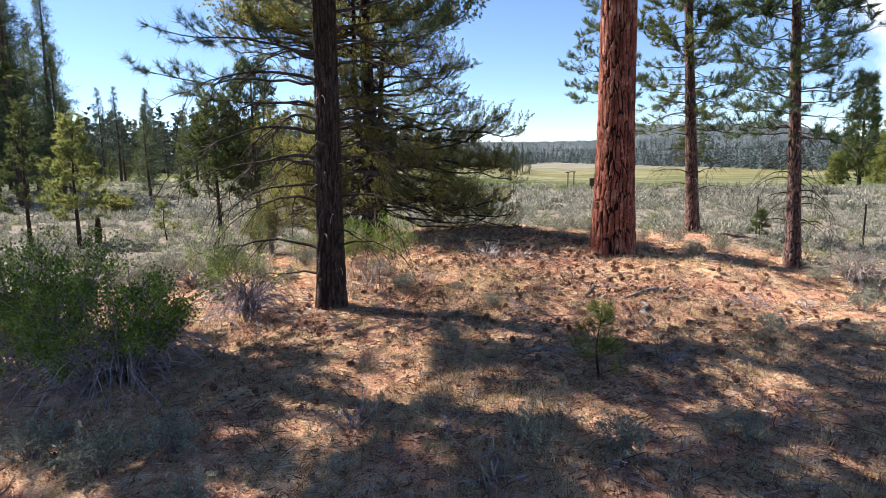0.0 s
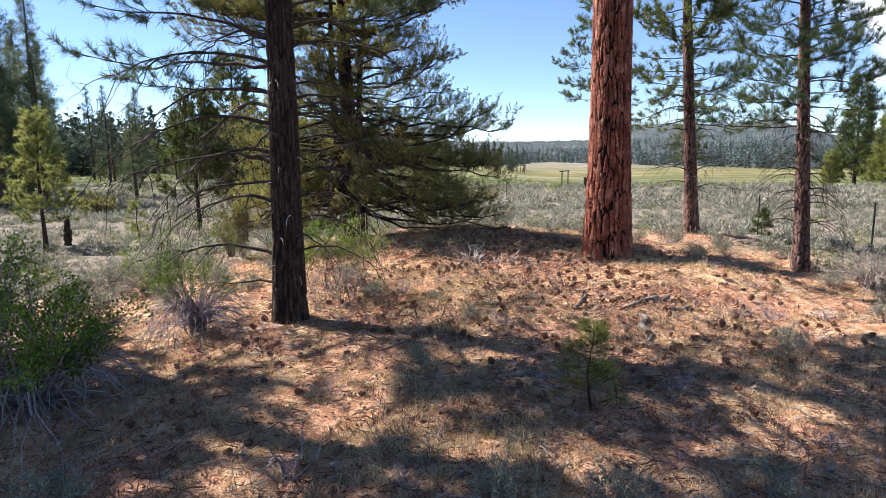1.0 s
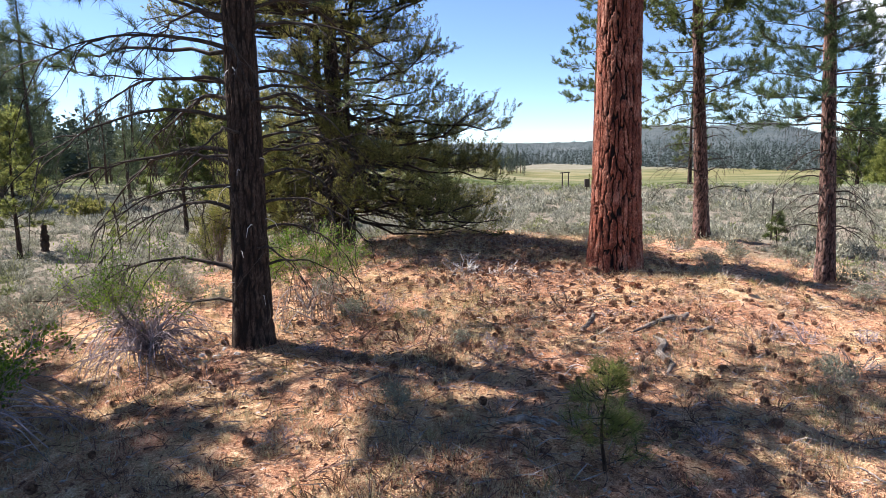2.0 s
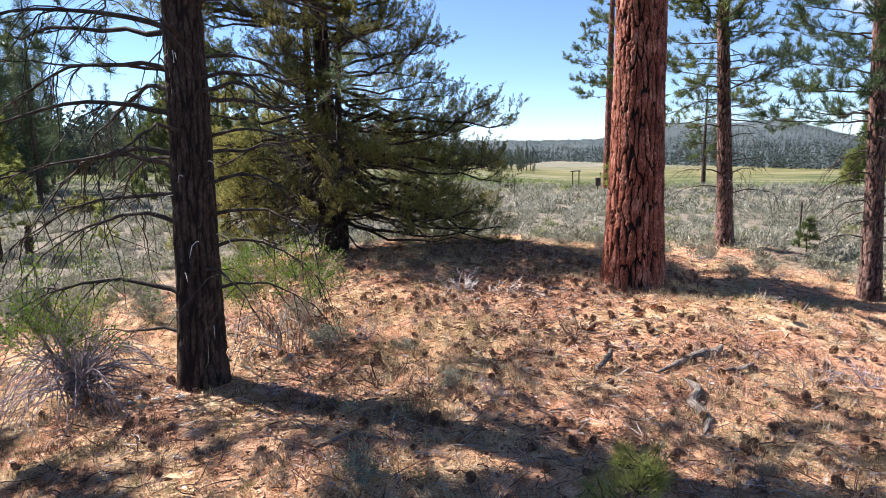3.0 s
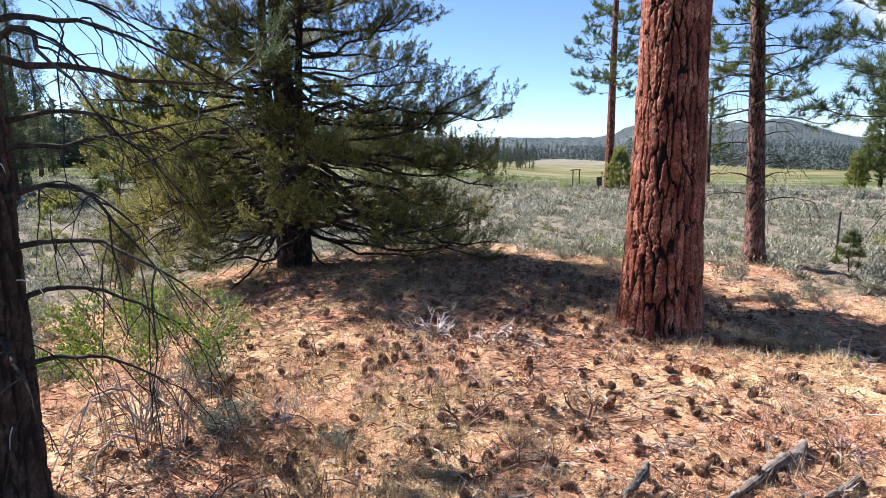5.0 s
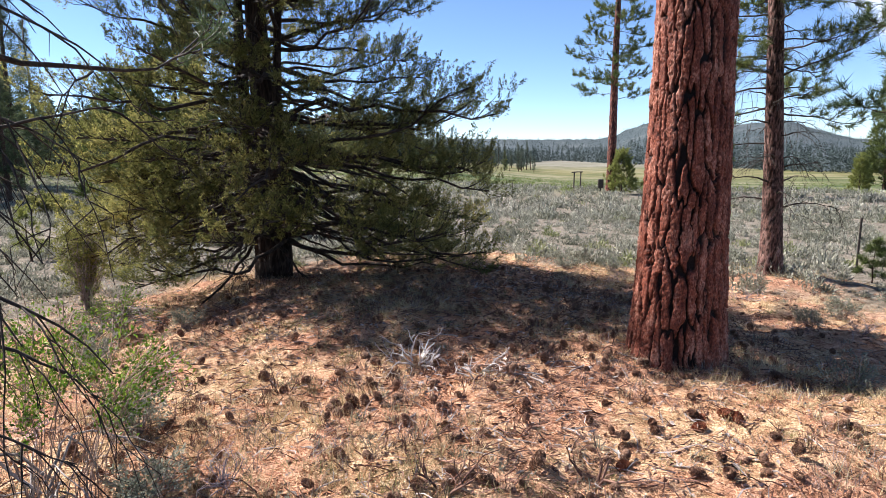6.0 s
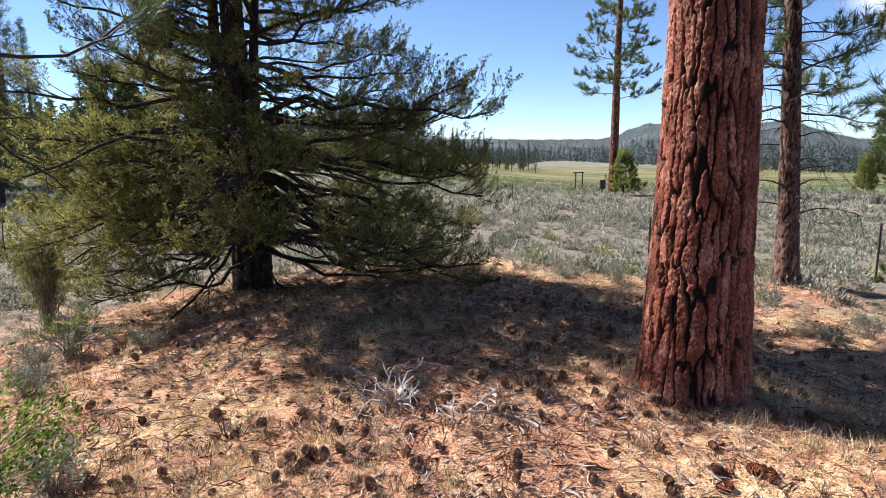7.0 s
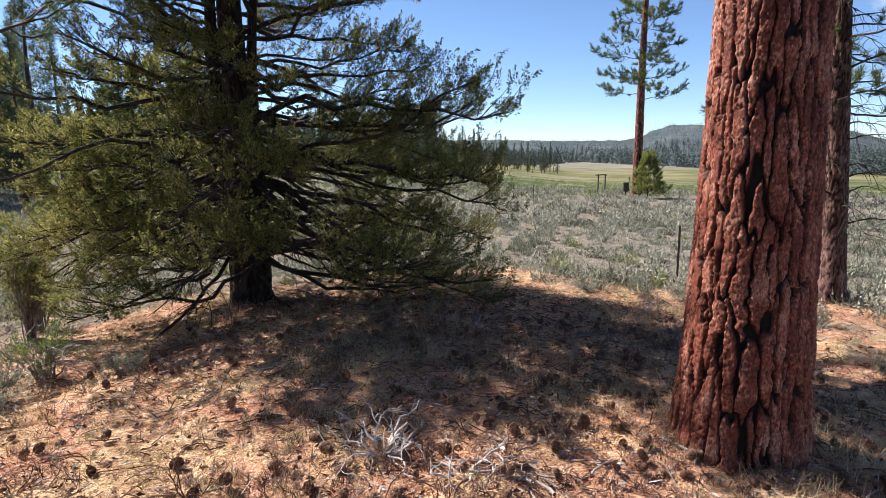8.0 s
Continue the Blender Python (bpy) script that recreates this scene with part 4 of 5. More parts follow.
shrub("bitterbrush", on_ground(-2.95, 5.35), "leafy bright green shrub with dead grey stems round its foot", 201, 1.2, .8, 64, M_LEAF, 8200, (.034, .022), 130, group="leafy shrubs", upright=.72, twig_mat=M_MAUVE, foot=.5)
shrub("bitterbrush", on_ground(-4.15, 6.0), "leafy bright green shrub with dead grey stems round its foot", 202, 1.45, .9, 64, M_LEAF, 9200, (.034, .022), 120, group="leafy shrubs", upright=.75, twig_mat=M_MAUVE, foot=.5)
shrub("half_dead_shrub", on_ground(-2.44, 7.3), "half-dead shrub with drooping grey stems and few green shoots", 203, 1.12, .6, 34, M_LEAF, 3600, (.027, .014), 110, group="leafy shrubs", upright=.9, bare=.5, twig_mat=M_MAUVE, thick=.6)
shrub("leafy_shrub", on_ground(-1.0, 7.92), "upright light green shrub growing beside a pine trunk", 204, .98, .42, 36, M_LEAF, 5200, (.024, .013), 10, stem_mat=M_TWIG_PALE, group="leafy shrubs", upright=.95, bare=.58, foot=.7, thick=.42)
shrub("leafy_shrub", on_ground(-4.4, 9.9), "grey-green shrub at the edge of the sagebrush", 205, .7, .5, 30, M_SAGE, 2600, (.03, .010), 30, group="leafy shrubs")
shrub("leafy_shrub", on_ground(-2.7, 11.4), "low yellow-green shrub beside the juniper", 206, .6, .42, 30, M_LEAF, 1600, (.025, .01), 20, group="leafy shrubs")
shrub("dark_shrub", on_ground(6.5, 9.6), "dark grey-green twiggy shrub in the shade of a pine", 207, .75, .7, 60, M_SAGE, 2400, (.03, .010), 60, group="leafy shrubs", twig_mat=M_TWIG)

shrub("juniper_seedling", on_ground(-3.95, 12.75), "upright yellow-green juniper seedling beside the big juniper", 208, 1.15, .32, 34, M_JUNIPER, 4200, (.035, .018), 6, group="juniper seedlings", upright=.95, bare=.15)
shrub("juniper_seedling", on_ground(-4.5, 13.6), "upright yellow-green juniper seedling beside the big juniper", 209, .9, .35, 30, M_JUNIPER, 3600, (.035, .018), 6, group="juniper seedlings", upright=.9, bare=.15)
shrub("dark_shrub", on_ground(-20.5, 35.0), "dark round shrub out on the sagebrush flat", 210, 1.3, 1.5, 60, M_JUNIPER, 4500, (.13, .06), 0, group="leafy shrubs", bare=.2)

# grey sagebrush near the walk
sage_spots = [(-2.2, 3.75, .42), (-1.8, 3.95, .36), (-2.85, 3.95, .42), (-1.4, 3.3, .3), (.14, 5.86, .24), (-3.4, 8.6, .5), (-4.1, 8.0, .55), (-3.1, 9.6, .5), (-.55, 8.1, .36), (-.98, 8.75, .36), (.2, 7.9, .18),
              (3.8, 9.5, .3), (4.6, 9.3, .3), (-2.2, 10.2, .34), (-2.7, 10.9, .4), (-2.5, 9.2, .3), (-1.9, 11.3, .3), (3.9, 14.9, .35), (4.5, 14.4, .3), (5.2, 14.0, .3), (3.6, 6.4, .3), (2.3, 4.1, .28), (.75, 3.9, .3), (1.35, 3.9, .3),
              (-3.8, 10.7, .5), (-4.9, 8.9, .6), (-5.6, 8.0, .6), (-5.2, 10.2, .6), (.6, 7.1, .18), (5.6, 12.6, .34), (5.0, 12.2, .3), (6.6, 12.4, .4), (6.9, 13.4, .42), (4.0, 13.6, .32), (3.3, 14.6, .36), (2.6, 15.0, .36), (5.9, 9.6, .36), (5.2, 7.4, .34), (6.1, 8.5, .4), (4.7, 6.3, .34), (5.6, 6.0, .4)]
sage_kinds = []
for i in range(4):
    b = shrub("sagebrush", (0, 0, 0), "low grey-green sagebrush growing from needle litter", 220 + i, 1.0, .62, 30, M_SAGE, 950, (.10, .032), 14, group="sagebrush near the trees", twig_mat=M_TWIG)
    sage_kinds.append(b)
rs = random.Random(8)
for i, (x, y, s) in enumerate(sage_spots):
    m = pose(*on_ground(x, y, .02), 0, 0, rs.uniform(0, 360)) @ Matrix.Diagonal((s, s, s * rs.uniform(.75, 1.1), 1))
    b = sage_kinds[i] if i < 4 else copy_thing(sage_kinds[i % 4], Matrix.Identity(4))
    b.matrix_basis = m


def twiggy(name, at, label, seed, tall, spread, count, mat, group="", flat=.5, thick=.007):
    """A leafless shrub: crooked forking twigs."""
    random.seed(seed), np.random.seed(seed)
    tb = Tubes()

    def fork(p, w, ln, r, depth):
        t = [p]
        for k in range(3):
            w = unit(w + np.random.normal(size=3) * .28)
            t.append(t[-1] + w * ln / 3)
        tb.add(t, np.linspace(r, r * .6, 4), 4 if r < .006 else 6)
        if depth:
            for _ in range(random.choice((2, 2, 3))):
                s = random.choice((1, 2, 3))
                fork(t[s], unit(w + np.random.normal(size=3) * .6 + np.array([0, 0, .1])), ln * random.uniform(.45, .8), r * .55, depth - 1)

    for _ in range(count):
        a = random.uniform(0, 2 * math.pi)
        w = unit(np.array([math.cos(a) * spread, math.sin(a) * spread, tall * random.uniform(flat, 1.1)]))
        fork(np.array([math.cos(a) * .03, math.sin(a) * .03, -.02]), w, max(tall, spread) * random.uniform(.35, .6), thick, 2)
    ob = thing(name, at, label, "dead shrub", group, data=tb.mesh(name, mat))
    return ob


twiggy("dead_bush", on_ground(.68, 9.72), "bleached leafless bush with pale forked twigs", 301, .37, .38, 18, M_BLEACHED, "dead shrubs", .35, .008)
twiggy("dead_bush", on_ground(.94, 8.10), "brown leafless shrub with crooked twigs on the needles", 302, .42, .38, 9, M_TWIG_RED, "dead shrubs", .4, .008)
twiggy("dead_bush", on_ground(1.75, 8.34), "small brown crooked twigs standing in the needles", 303, .34, .25, 4, M_TWIG_RED, "dead shrubs", .5, .009)
twiggy("dead_bush", on_ground(.10, 7.15), "brown leafless shrub with crooked twigs on the needles", 304, .36, .42, 9, M_TWIG_RED, "dead shrubs", .3, .008)
twiggy("dead_bush", on_ground(-.45, 7.35), "brown leafless shrub with crooked twigs on the needles", 305, .30, .5, 10, M_TWIG_RED, "dead shrubs", .2, .007)
twiggy("dead_bush", on_ground(-.57, 4.27), "crooked grey dead twigs on a short weathered stub", 306, .40, .36, 5, M_TWIG, "dead shrubs", .4, .011)
twiggy("dead_bush", on_ground(.52, 3.57), "grey weathered dead shrub with a split stub", 307, .38, .30, 8, M_TWIG, "dead shrubs", .6, .012)
twiggy("dead_bush", on_ground(.3, 4.55), "grey leafless tangle of thin twigs", 308, .3, .4, 9, M_TWIG, "dead shrubs", .4, .005)
twiggy("dead_bush", on_ground(2.9, 7.75), "low brown tangle of twigs beside a log", 309, .2, .35, 9, M_TWIG_RED, "dead shrubs", .3, .006)
twiggy("dead_bush", on_ground(1.15, 9.5), "pale broken twigs lying in the needles", 310, .14, .34, 9, M_BLEACHED, "dead shrubs", .1, .008)
twiggy("dead_bush", on_ground(1.39, 8.76), "brown crooked twigs beside a bleached bush", 311, .2, .22, 6, M_TWIG_RED, "dead shrubs", .3, .008)
twiggy("dead_bush", on_ground(-.25, 9.35), "thin brown twigs standing among cones", 312, .36, .22, 6, M_TWIG_RED, "dead shrubs", .6, .005)
twiggy("dead_bush", on_ground(3.5, 7.5), "purplish grey twiggy shrub on the slope", 313, .32, .34, 10, M_TWIG, "dead shrubs", .4, .006)
twiggy("dead_bush", on_ground(1.75, 3.95), "tall thin dry stalks in the shade", 314, .42, .12, 5, M_DEAD, "dead shrubs", .9, .004)
twiggy("dead_bush", on_ground(4.1, 6.9), "purplish grey twiggy shrub on the slope", 315, .36, .4, 12, M_TWIG, "dead shrubs", .4, .006)
twiggy("dead_bush", on_ground(2.35, 9.05), "pale broken twigs lying in the needles", 316, .14, .25, 5, M_DEAD, "dead shrubs", .15, .007)
twiggy("dead_bush", on_ground(3.95, 9.1), "thin grey twigs at the foot of the mound", 317, .3, .2, 5, M_DEAD, "dead shrubs", .6, .005)


low_kinds = [twiggy("low_dead_bush", (0, 0, 0), "low mauve-grey leafless bush on the needle litter", 330 + i, .9, 1.0, 12, M_MAUVE if i < 2 else M_TWIG_RED, "low dead bushes", .3, .014) for i in range(3)]
rs = random.Random(41)
low_spots = [(3.35, 8.15, .28), (4.05, 7.6, .34), (.45, 6.9, .34), (-.35, 6.95, .3), (-.75, 7.0, .26), (3.3, 8.1, .3), (3.75, 7.7, .3), (.95, 7.0, .28), (1.55, 7.05, .25), (2.15, 7.9, .22), (-.2, 8.2, .28), (-.9, 8.3, .26), (.3, 8.5, .2), (1.35, 5.6, .2), (.1, 5.2, .22), (-.6, 5.5, .22), (2.2, 5.4, .24), (2.9, 5.9, .26), (3.6, 5.5, .28), (.2, 4.1, .22), (-1.2, 4.0, .22), (1.9, 4.5, .22), (2.9, 4.6, .26), (-1.3, 9.4, .3), (-1.8, 8.9, .3), (4.6, 7.6, .32), (5.0, 8.6, .3), (4.9, 10.2, .28), (5.4, 11.9, .3), (4.2, 12.9, .3), (4.8, 13.4, .32), (3.2, 13.9, .3), (.2, 10.6, .16), (1.6, 6.3, .18)]
for i, (x, y, sc) in enumerate(low_spots):
    b = low_kinds[i] if i < 3 else copy_thing(low_kinds[i % 3], Matrix.Identity(4))
    b.matrix_basis = pose(*on_ground(x, y, .005), 0, 0, rs.uniform(0, 360)) @ Matrix.Diagonal((sc, sc, sc * rs.uniform(.7, 1.1), 1))


# ---- logs, sticks, chips ----
def log(label, seed, pts, radii, name="log", mat=None):
    """A weathered log along ground points (x, y, how far its axis lies over the ground)."""
    random.seed(seed), np.random.seed(seed)
    at = on_ground(pts[0][0], pts[0][1])
    p = np.array([(x - at.x, y - at.y, float(rough_height(x, y)) - at.z + z) for x, y, z in pts])
    s = np.linspace(0, len(p) - 1, 46)
    c = np.stack([np.interp(s, np.arange(len(p)), p[:, i]) for i in range(3)], -1)
    r = np.interp(s, np.arange(len(p)), radii)
    sides = 26
    t = unit(np.gradient(c, axis=0))
    a = unit(np.cross(t, np.array([0, 0, 1.0])))
    b = np.cross(a, t)
    ang = np.linspace(0, 2 * np.pi, sides, endpoint=False)
    crack = np.clip(np.abs(np.sin(ang[None] * 4.5 + s[:, None] * .22 + .6 * np.sin(s[:, None] * .5))) * 2.2, 0, 1)
    rr = r[:, None] * (.66 + .34 * crack) * (1 + .10 * np.sin(ang * 2 + s[:, None] * .3) + .08 * np.random.normal(size=(46, sides)) + .26 * np.sin(s[:, None] * 3.1 + 2 * np.sin(ang) + seed) * np.sin(s[:, None] * 7.3 + ang))
    ends = np.minimum(np.arange(46), np.arange(46)[::-1])
    rr *= .62 * np.clip(.25 + ends / 2.0, 0, 1)[:, None]
    v = c[:, None] + rr[..., None] * (np.cos(ang)[None, :, None] * a[:, None] + np.sin(ang)[None, :, None] * b[:, None])
    i, j = np.arange(45)[:, None] * sides, np.arange(sides)
    k = (j + 1) % sides
    f = np.stack([i + j, i + k, i + sides + k, i + sides + j], -1).reshape(-1, 4)
    return thing(name, at, label, "log", "rotten logs", data=mesh_of(name, v, f, mat or M_LOG, True, groove=(1 - crack).ravel()))


log("grey cracked piece of rotten log on the needles", 401, [(2.33, 6.56, .01), (2.43, 6.74, .02), (2.37, 6.92, .028), (2.48, 7.10, .03), (2.44, 7.30, .02)], [.022, .042, .05, .044, .026])
log("grey rotten log lying across the slope", 402, [(2.26, 7.40, .01), (2.44, 7.52, .025), (2.60, 7.65, .035), (2.80, 7.85, .045), (2.95, 7.98, .05), (3.08, 8.14, .045)], [.02, .03, .042, .05, .055, .03])
log("short grey rotten log end", 403, [(2.85, 7.52, .02), (3.02, 7.66, .035), (3.24, 7.86, .02)], [.022, .034, .022])
log("stubby grey wood end standing in twigs", 404, [(1.78, 7.44, .0), (1.86, 7.48, .05), (1.91, 7.51, .11), (1.93, 7.53, .16)], [.03, .04, .04, .025])
log("pale flat sliver of wood in the shade", 405, [(.85, 5.62, .01), (1.05, 5.6, .015), (1.22, 5.55, .01)], [.03, .04, .03])
log("grey piece of fallen branch wood", 407, [(-.2, 6.2, .01), (.0, 6.28, .02), (.25, 6.3, .01)], [.015, .02, .015])
log("dark broken stump of a small tree", 406, [(-11.6, 18.8, -.05), (-11.6, 18.81, .3), (-11.58, 18.8, .6), (-11.56, 18.82, .85)], [.18, .16, .14, .09], "stump", M_DARK_BARK)

stick_kinds = []
rs = random.Random(15)
np.random.seed(15)
for k in range(7):
    tb = Tubes()
    ln = rs.uniform(.14, .42)
    p = np.array([(ln * (s - .5), .06 * ln * math.sin(s * 5 + k), .012 + .05 * ln * math.sin(s * 3.1) * (k % 2)) for s in np.linspace(0, 1, 7)])
    p[:, 1] += np.cumsum(np.random.normal(size=7)) * .01
    tb.add(p, np.linspace(.011, .005, 7) * rs.uniform(.7, 1.3), 6, .15)
    q = p[3]
    tb.add([q, q + np.array([.05, .06, .03]), q + np.array([.09, .13, .03])], [.006, .005, .002], 5)
    stick_kinds.append(tb.mesh("stick", M_DEAD if k % 3 else M_TWIG_RED))
for i in range(190):
    if i < 24:
        x, y = 1.45 + rs.gauss(0, .22), 9.62 + rs.gauss(0, .16)
    else:
        x, y = rs.gauss(1.2, 1.7), rs.uniform(4.2, 12.5)
    s = rs.uniform(.25, .75)
    ob = thing("stick", on_ground(x, y, -.004), "short weathered stick lying on the needle litter", "stick", "fallen sticks", rs.uniform(0, 360), s, stick_kinds[i % 7])


# ---- cones ----
def cone_mesh(seed, mat, open_=.9):
    """A pine cone: rows of stiff scales set in a spiral, each a thick wedge with a lifted tip."""
    rsc = np.random.RandomState(seed)
    n = 74
    v, f = [], []
    for i in range(n):
        k = (i + .5) / n
        r = .030 * (math.sin(math.pi * (.10 + .82 * k)) ** .75)
        z = .004 + .082 * k
        a = i * 2.39996 + rsc.uniform(-.1, .1)
        tilt = (.15 + .9 * k) * open_
        rad, up = np.array([math.cos(a), math.sin(a), 0]), np.array([0, 0, 1.0])
        side = np.array([-math.sin(a), math.cos(a), 0])
        w = rad * math.cos(tilt) + up * math.sin(tilt)
        nrm = np.cross(side, w)
        b = rad * r * .25 + up * z
        ln, wd = r * .95 + .006, .009 + r * .12
        tip = b + w * ln
        m = b + w * ln * .72
        o = len(v)
        v += [b, m + side * wd, tip + nrm * -.002, m - side * wd, m + nrm * .0045]
        f += [(o, o + 1, o + 4), (o + 1, o + 2, o + 4), (o + 2, o + 3, o + 4), (o + 3, o, o + 4), (o + 2, o + 1, o), (o + 3, o + 2, o)]
    return mesh_of("pine_cone", v, f, mat)


cone_kinds = [cone_mesh(1, M_CONE), cone_mesh(2, M_CONE, .75), cone_mesh(3, M_CONE, 1.05), cone_mesh(4, M_CONE, .6)]
cone_red = cone_mesh(5, M_CONE_RED, .9)
rs = random.Random(23)
cone_spots = [(-1.2, 5.72), (-1.08, 4.6), (-.95, 4.75), (-1.55, 4.9), (1.86, 8.98), (1.2, 7.62), (1.12, 7.55), (2.9, 6.55), (3.05, 6.75), (2.7, 6.9)]
while len(cone_spots) < 300:
    x, y = rs.gauss(1.5, 1.9), rs.gauss(9.2, 2.3)
    if y < 3.6 or y > 14 or x < -2.2 or x > 6.2 or math.hypot(x - 2.77, y - 10.12) < .5 or math.hypot(x + 1.36, y - 7.2) < .3:
        continue
    cone_spots.append((x, y))
for i, (x, y) in enumerate(cone_spots):
    s = rs.uniform(.58, 1.02)
    ob = new("pine_cone", cone_kinds[i % 4])
    ob.matrix_basis = pose(*on_ground(x, y, -.016 * s), rs.choice((rs.uniform(75, 108), rs.uniform(75, 108), rs.uniform(30, 60))), rs.uniform(-20, 20), rs.uniform(0, 360)) @ Matrix.Diagonal((s, s, s, 1))
    tagged(ob, "open brown pine cone lying on needle litter", "pine cone", "fallen pine cones")
for x, y in ((2.62, 9.03), (2.70, 9.06), (2.58, 8.95), (2.80, 9.02), (.30, 8.95), (2.0, 8.55)):
    ob = new("pine_cone", cone_red)
    ob.matrix_basis = pose(*on_ground(x, y, -.018), rs.uniform(60, 110), rs.uniform(-30, 30), rs.uniform(0, 360))
    tagged(ob, "reddish-brown fresh pine cone on the needle litter", "pine cone", "fallen pine cones")


# ---- fence posts, frame and box out on the flat ----
def fence_post(at, tall, seed):
    post = thing("fence_post", at, "thin dark steel fence post standing in the sagebrush", "fence post", "fence posts")
    bm = bmesh.new()
    for w, d, y in ((.036, .006, 0), (.006, .034, .017)):
        bmesh.ops.create_cube(bm, size=1, matrix=Matrix.Translation((0, y, tall / 2 - .1)) @ Matrix.Diagonal((w, d, tall + .2, 1)))
    for k in range(10):
        bmesh.ops.create_cube(bm, size=1, matrix=Matrix.Translation((0, -.006, .2 + k * (tall - .3) / 10)) @ Matrix.Diagonal((.012, .010, .02, 1)))
    me = bpy.data.meshes.new("stake")
    bm.to_mesh(me), bm.free()
    me.materials.append(M_POST)
    part("stake", me, post)
    tb = Tubes()
    tb.add([(0, 0, tall - .005), (0, 0, tall + .012)], [.024, .02], 8)
    part("cap", tb.mesh("cap", M_POST), post)
    return post


for x, y, tall in ((8.13, 16.4, 1.0), (4.45, 17.0, 1.0), (9.35, 13.9, 1.0), (.95, 21.0, 1.1), (3.6, 42.0, 1.3)):
    fence_post(on_ground(x, y), tall, 1)

gate = thing("gate_frame", on_ground(9.95, 56.0), "narrow dark timber frame standing in the meadow", "gate frame")
for name, pts, r in (("post", [(-.28, 0, -.2), (-.28, 0, .7), (-.27, 0, 1.55)], .055), ("post", [(.28, .1, -.2), (.28, .1, .7), (.29, .1, 1.55)], .055), ("crossbar", [(-.5, 0, 1.5), (0, .03, 1.53), (.42, .1, 1.52)], .05)):
    tb = Tubes()
    tb.add(pts, [r, r, r * .95], 8, .06)
    part(name, tb.mesh(name, M_POST), gate)
box = thing("wooden_box", on_ground(11.55, 54.5), "small dark box on a short post in the meadow", "box")
bm = bmesh.new()
bmesh.ops.create_cube(bm, size=1, matrix=Matrix.Translation((0, 0, .62)) @ Matrix.Diagonal((.42, .3, .7, 1)))
bmesh.ops.bevel(bm, geom=bm.edges[:], offset=.02, segments=2, affect="EDGES")
me = bpy.data.meshes.new("body")
bm.to_mesh(me), bm.free()
me.materials.append(M_POST)
part("body", me, box)
tb = Tubes()
tb.add([(0, 0, -.2), (0, 0, .3)], [.06, .055], 8)
part("post", tb.mesh("post", M_POST), box)

np.random.seed(77)
stone_kinds = []
for k in range(3):
    bm = bmesh.new()
    bmesh.ops.create_icosphere(bm, subdivisions=2, radius=1)
    for v in bm.verts:
        v.co *= 1 + .25 * noise.noise(v.co * 1.3 + Vector((k * 5, 0, 0)))
        v.co.z *= .5
    me = bpy.data.meshes.new("stone")
    bm.to_mesh(me), bm.free()
    me.materials.append(M_STONE)
    stone_kinds.append(me)
for i in range(9):
    thing("stone", on_ground(-1.66 + rs.gauss(0, .10), 7.02 + rs.gauss(0, .07)), "small pale stone beside the pine trunk", "stone", "stones", rs.uniform(0, 360), rs.uniform(.015, .04), stone_kinds[i % 3])


# ---- what covers the ground ----
def cover(name, v, f, mat, label, category):
    return tagged(new(name, mesh_of(name, v, f, mat)), label, category, kind="stuff")


np.random.seed(91)
k = 330000
x, y = np.random.normal(1.2, 3.0, k), np.random.uniform(1.5, 17, k)
keep = (np.abs(x - 1) < 6.5) & (np.random.uniform(size=k) < np.exp(-((y - 8) / 7.0) ** 2) + .15)
x, y = x[keep], y[keep]
k = len(x)
a = np.random.uniform(0, 2 * np.pi, k)
v, f = blades(np.stack([x, y, rough_height(x, y) + np.random.uniform(.001, .014, k)], -1), np.stack([np.cos(a), np.sin(a), np.random.uniform(-.08, .28, k)], -1), np.random.uniform(.035, .10, k), .0036)
cover("needle_litter", v, f, M_LITTER, "thick layer of fallen tan and rust pine needles", "needle litter")


def twig_cover(name, count, thick, mat, label):
    x, y = np.random.normal(1.2, 2.6, count), np.random.uniform(2.5, 15, count)
    a, ln = np.random.uniform(0, 2 * np.pi, count), np.random.uniform(.04, .20, count)
    z = rough_height(x, y)
    tb = Tubes()
    for i in range(count):
        c = np.array([x[i], y[i], z[i] + .006])
        w = np.array([math.cos(a[i]), math.sin(a[i]), np.random.uniform(-.05, .35)])
        tb.add([c, c + w * ln[i] * .5 + np.random.normal(size=3) * .012, c + w * ln[i] + np.random.normal(size=3) * .012], [thick, thick * .85, thick * .4], 3)
    tagged(new(name, tb.mesh(name, mat, False)), label, "twigs", kind="stuff")


twig_cover("twig_litter", 8500, .0050, M_TWIG_RED, "scatter of thin brown broken twigs over the litter")
twig_cover("pale_twig_litter", 3600, .0046, M_DEAD, "scatter of bleached broken twigs over the litter")


def tuft_cover(name, spots, per, length, width, mat, label, category, lean=.9):
    spots = np.array(spots)
    p = np.repeat(spots, per, 0)
    n_ = len(p)
    p = p + np.random.normal(size=(n_, 3)) * np.array([.03, .03, 0])
    w = around(np.tile([0, 0, 1.0], (n_, 1)), lean)
    w[:, 2] = np.abs(w[:, 2]) + .1
    v, f = blades(p, w, length * np.random.uniform(.4, 1.1, n_), width)
    return cover(name, v, f, mat, label, category)


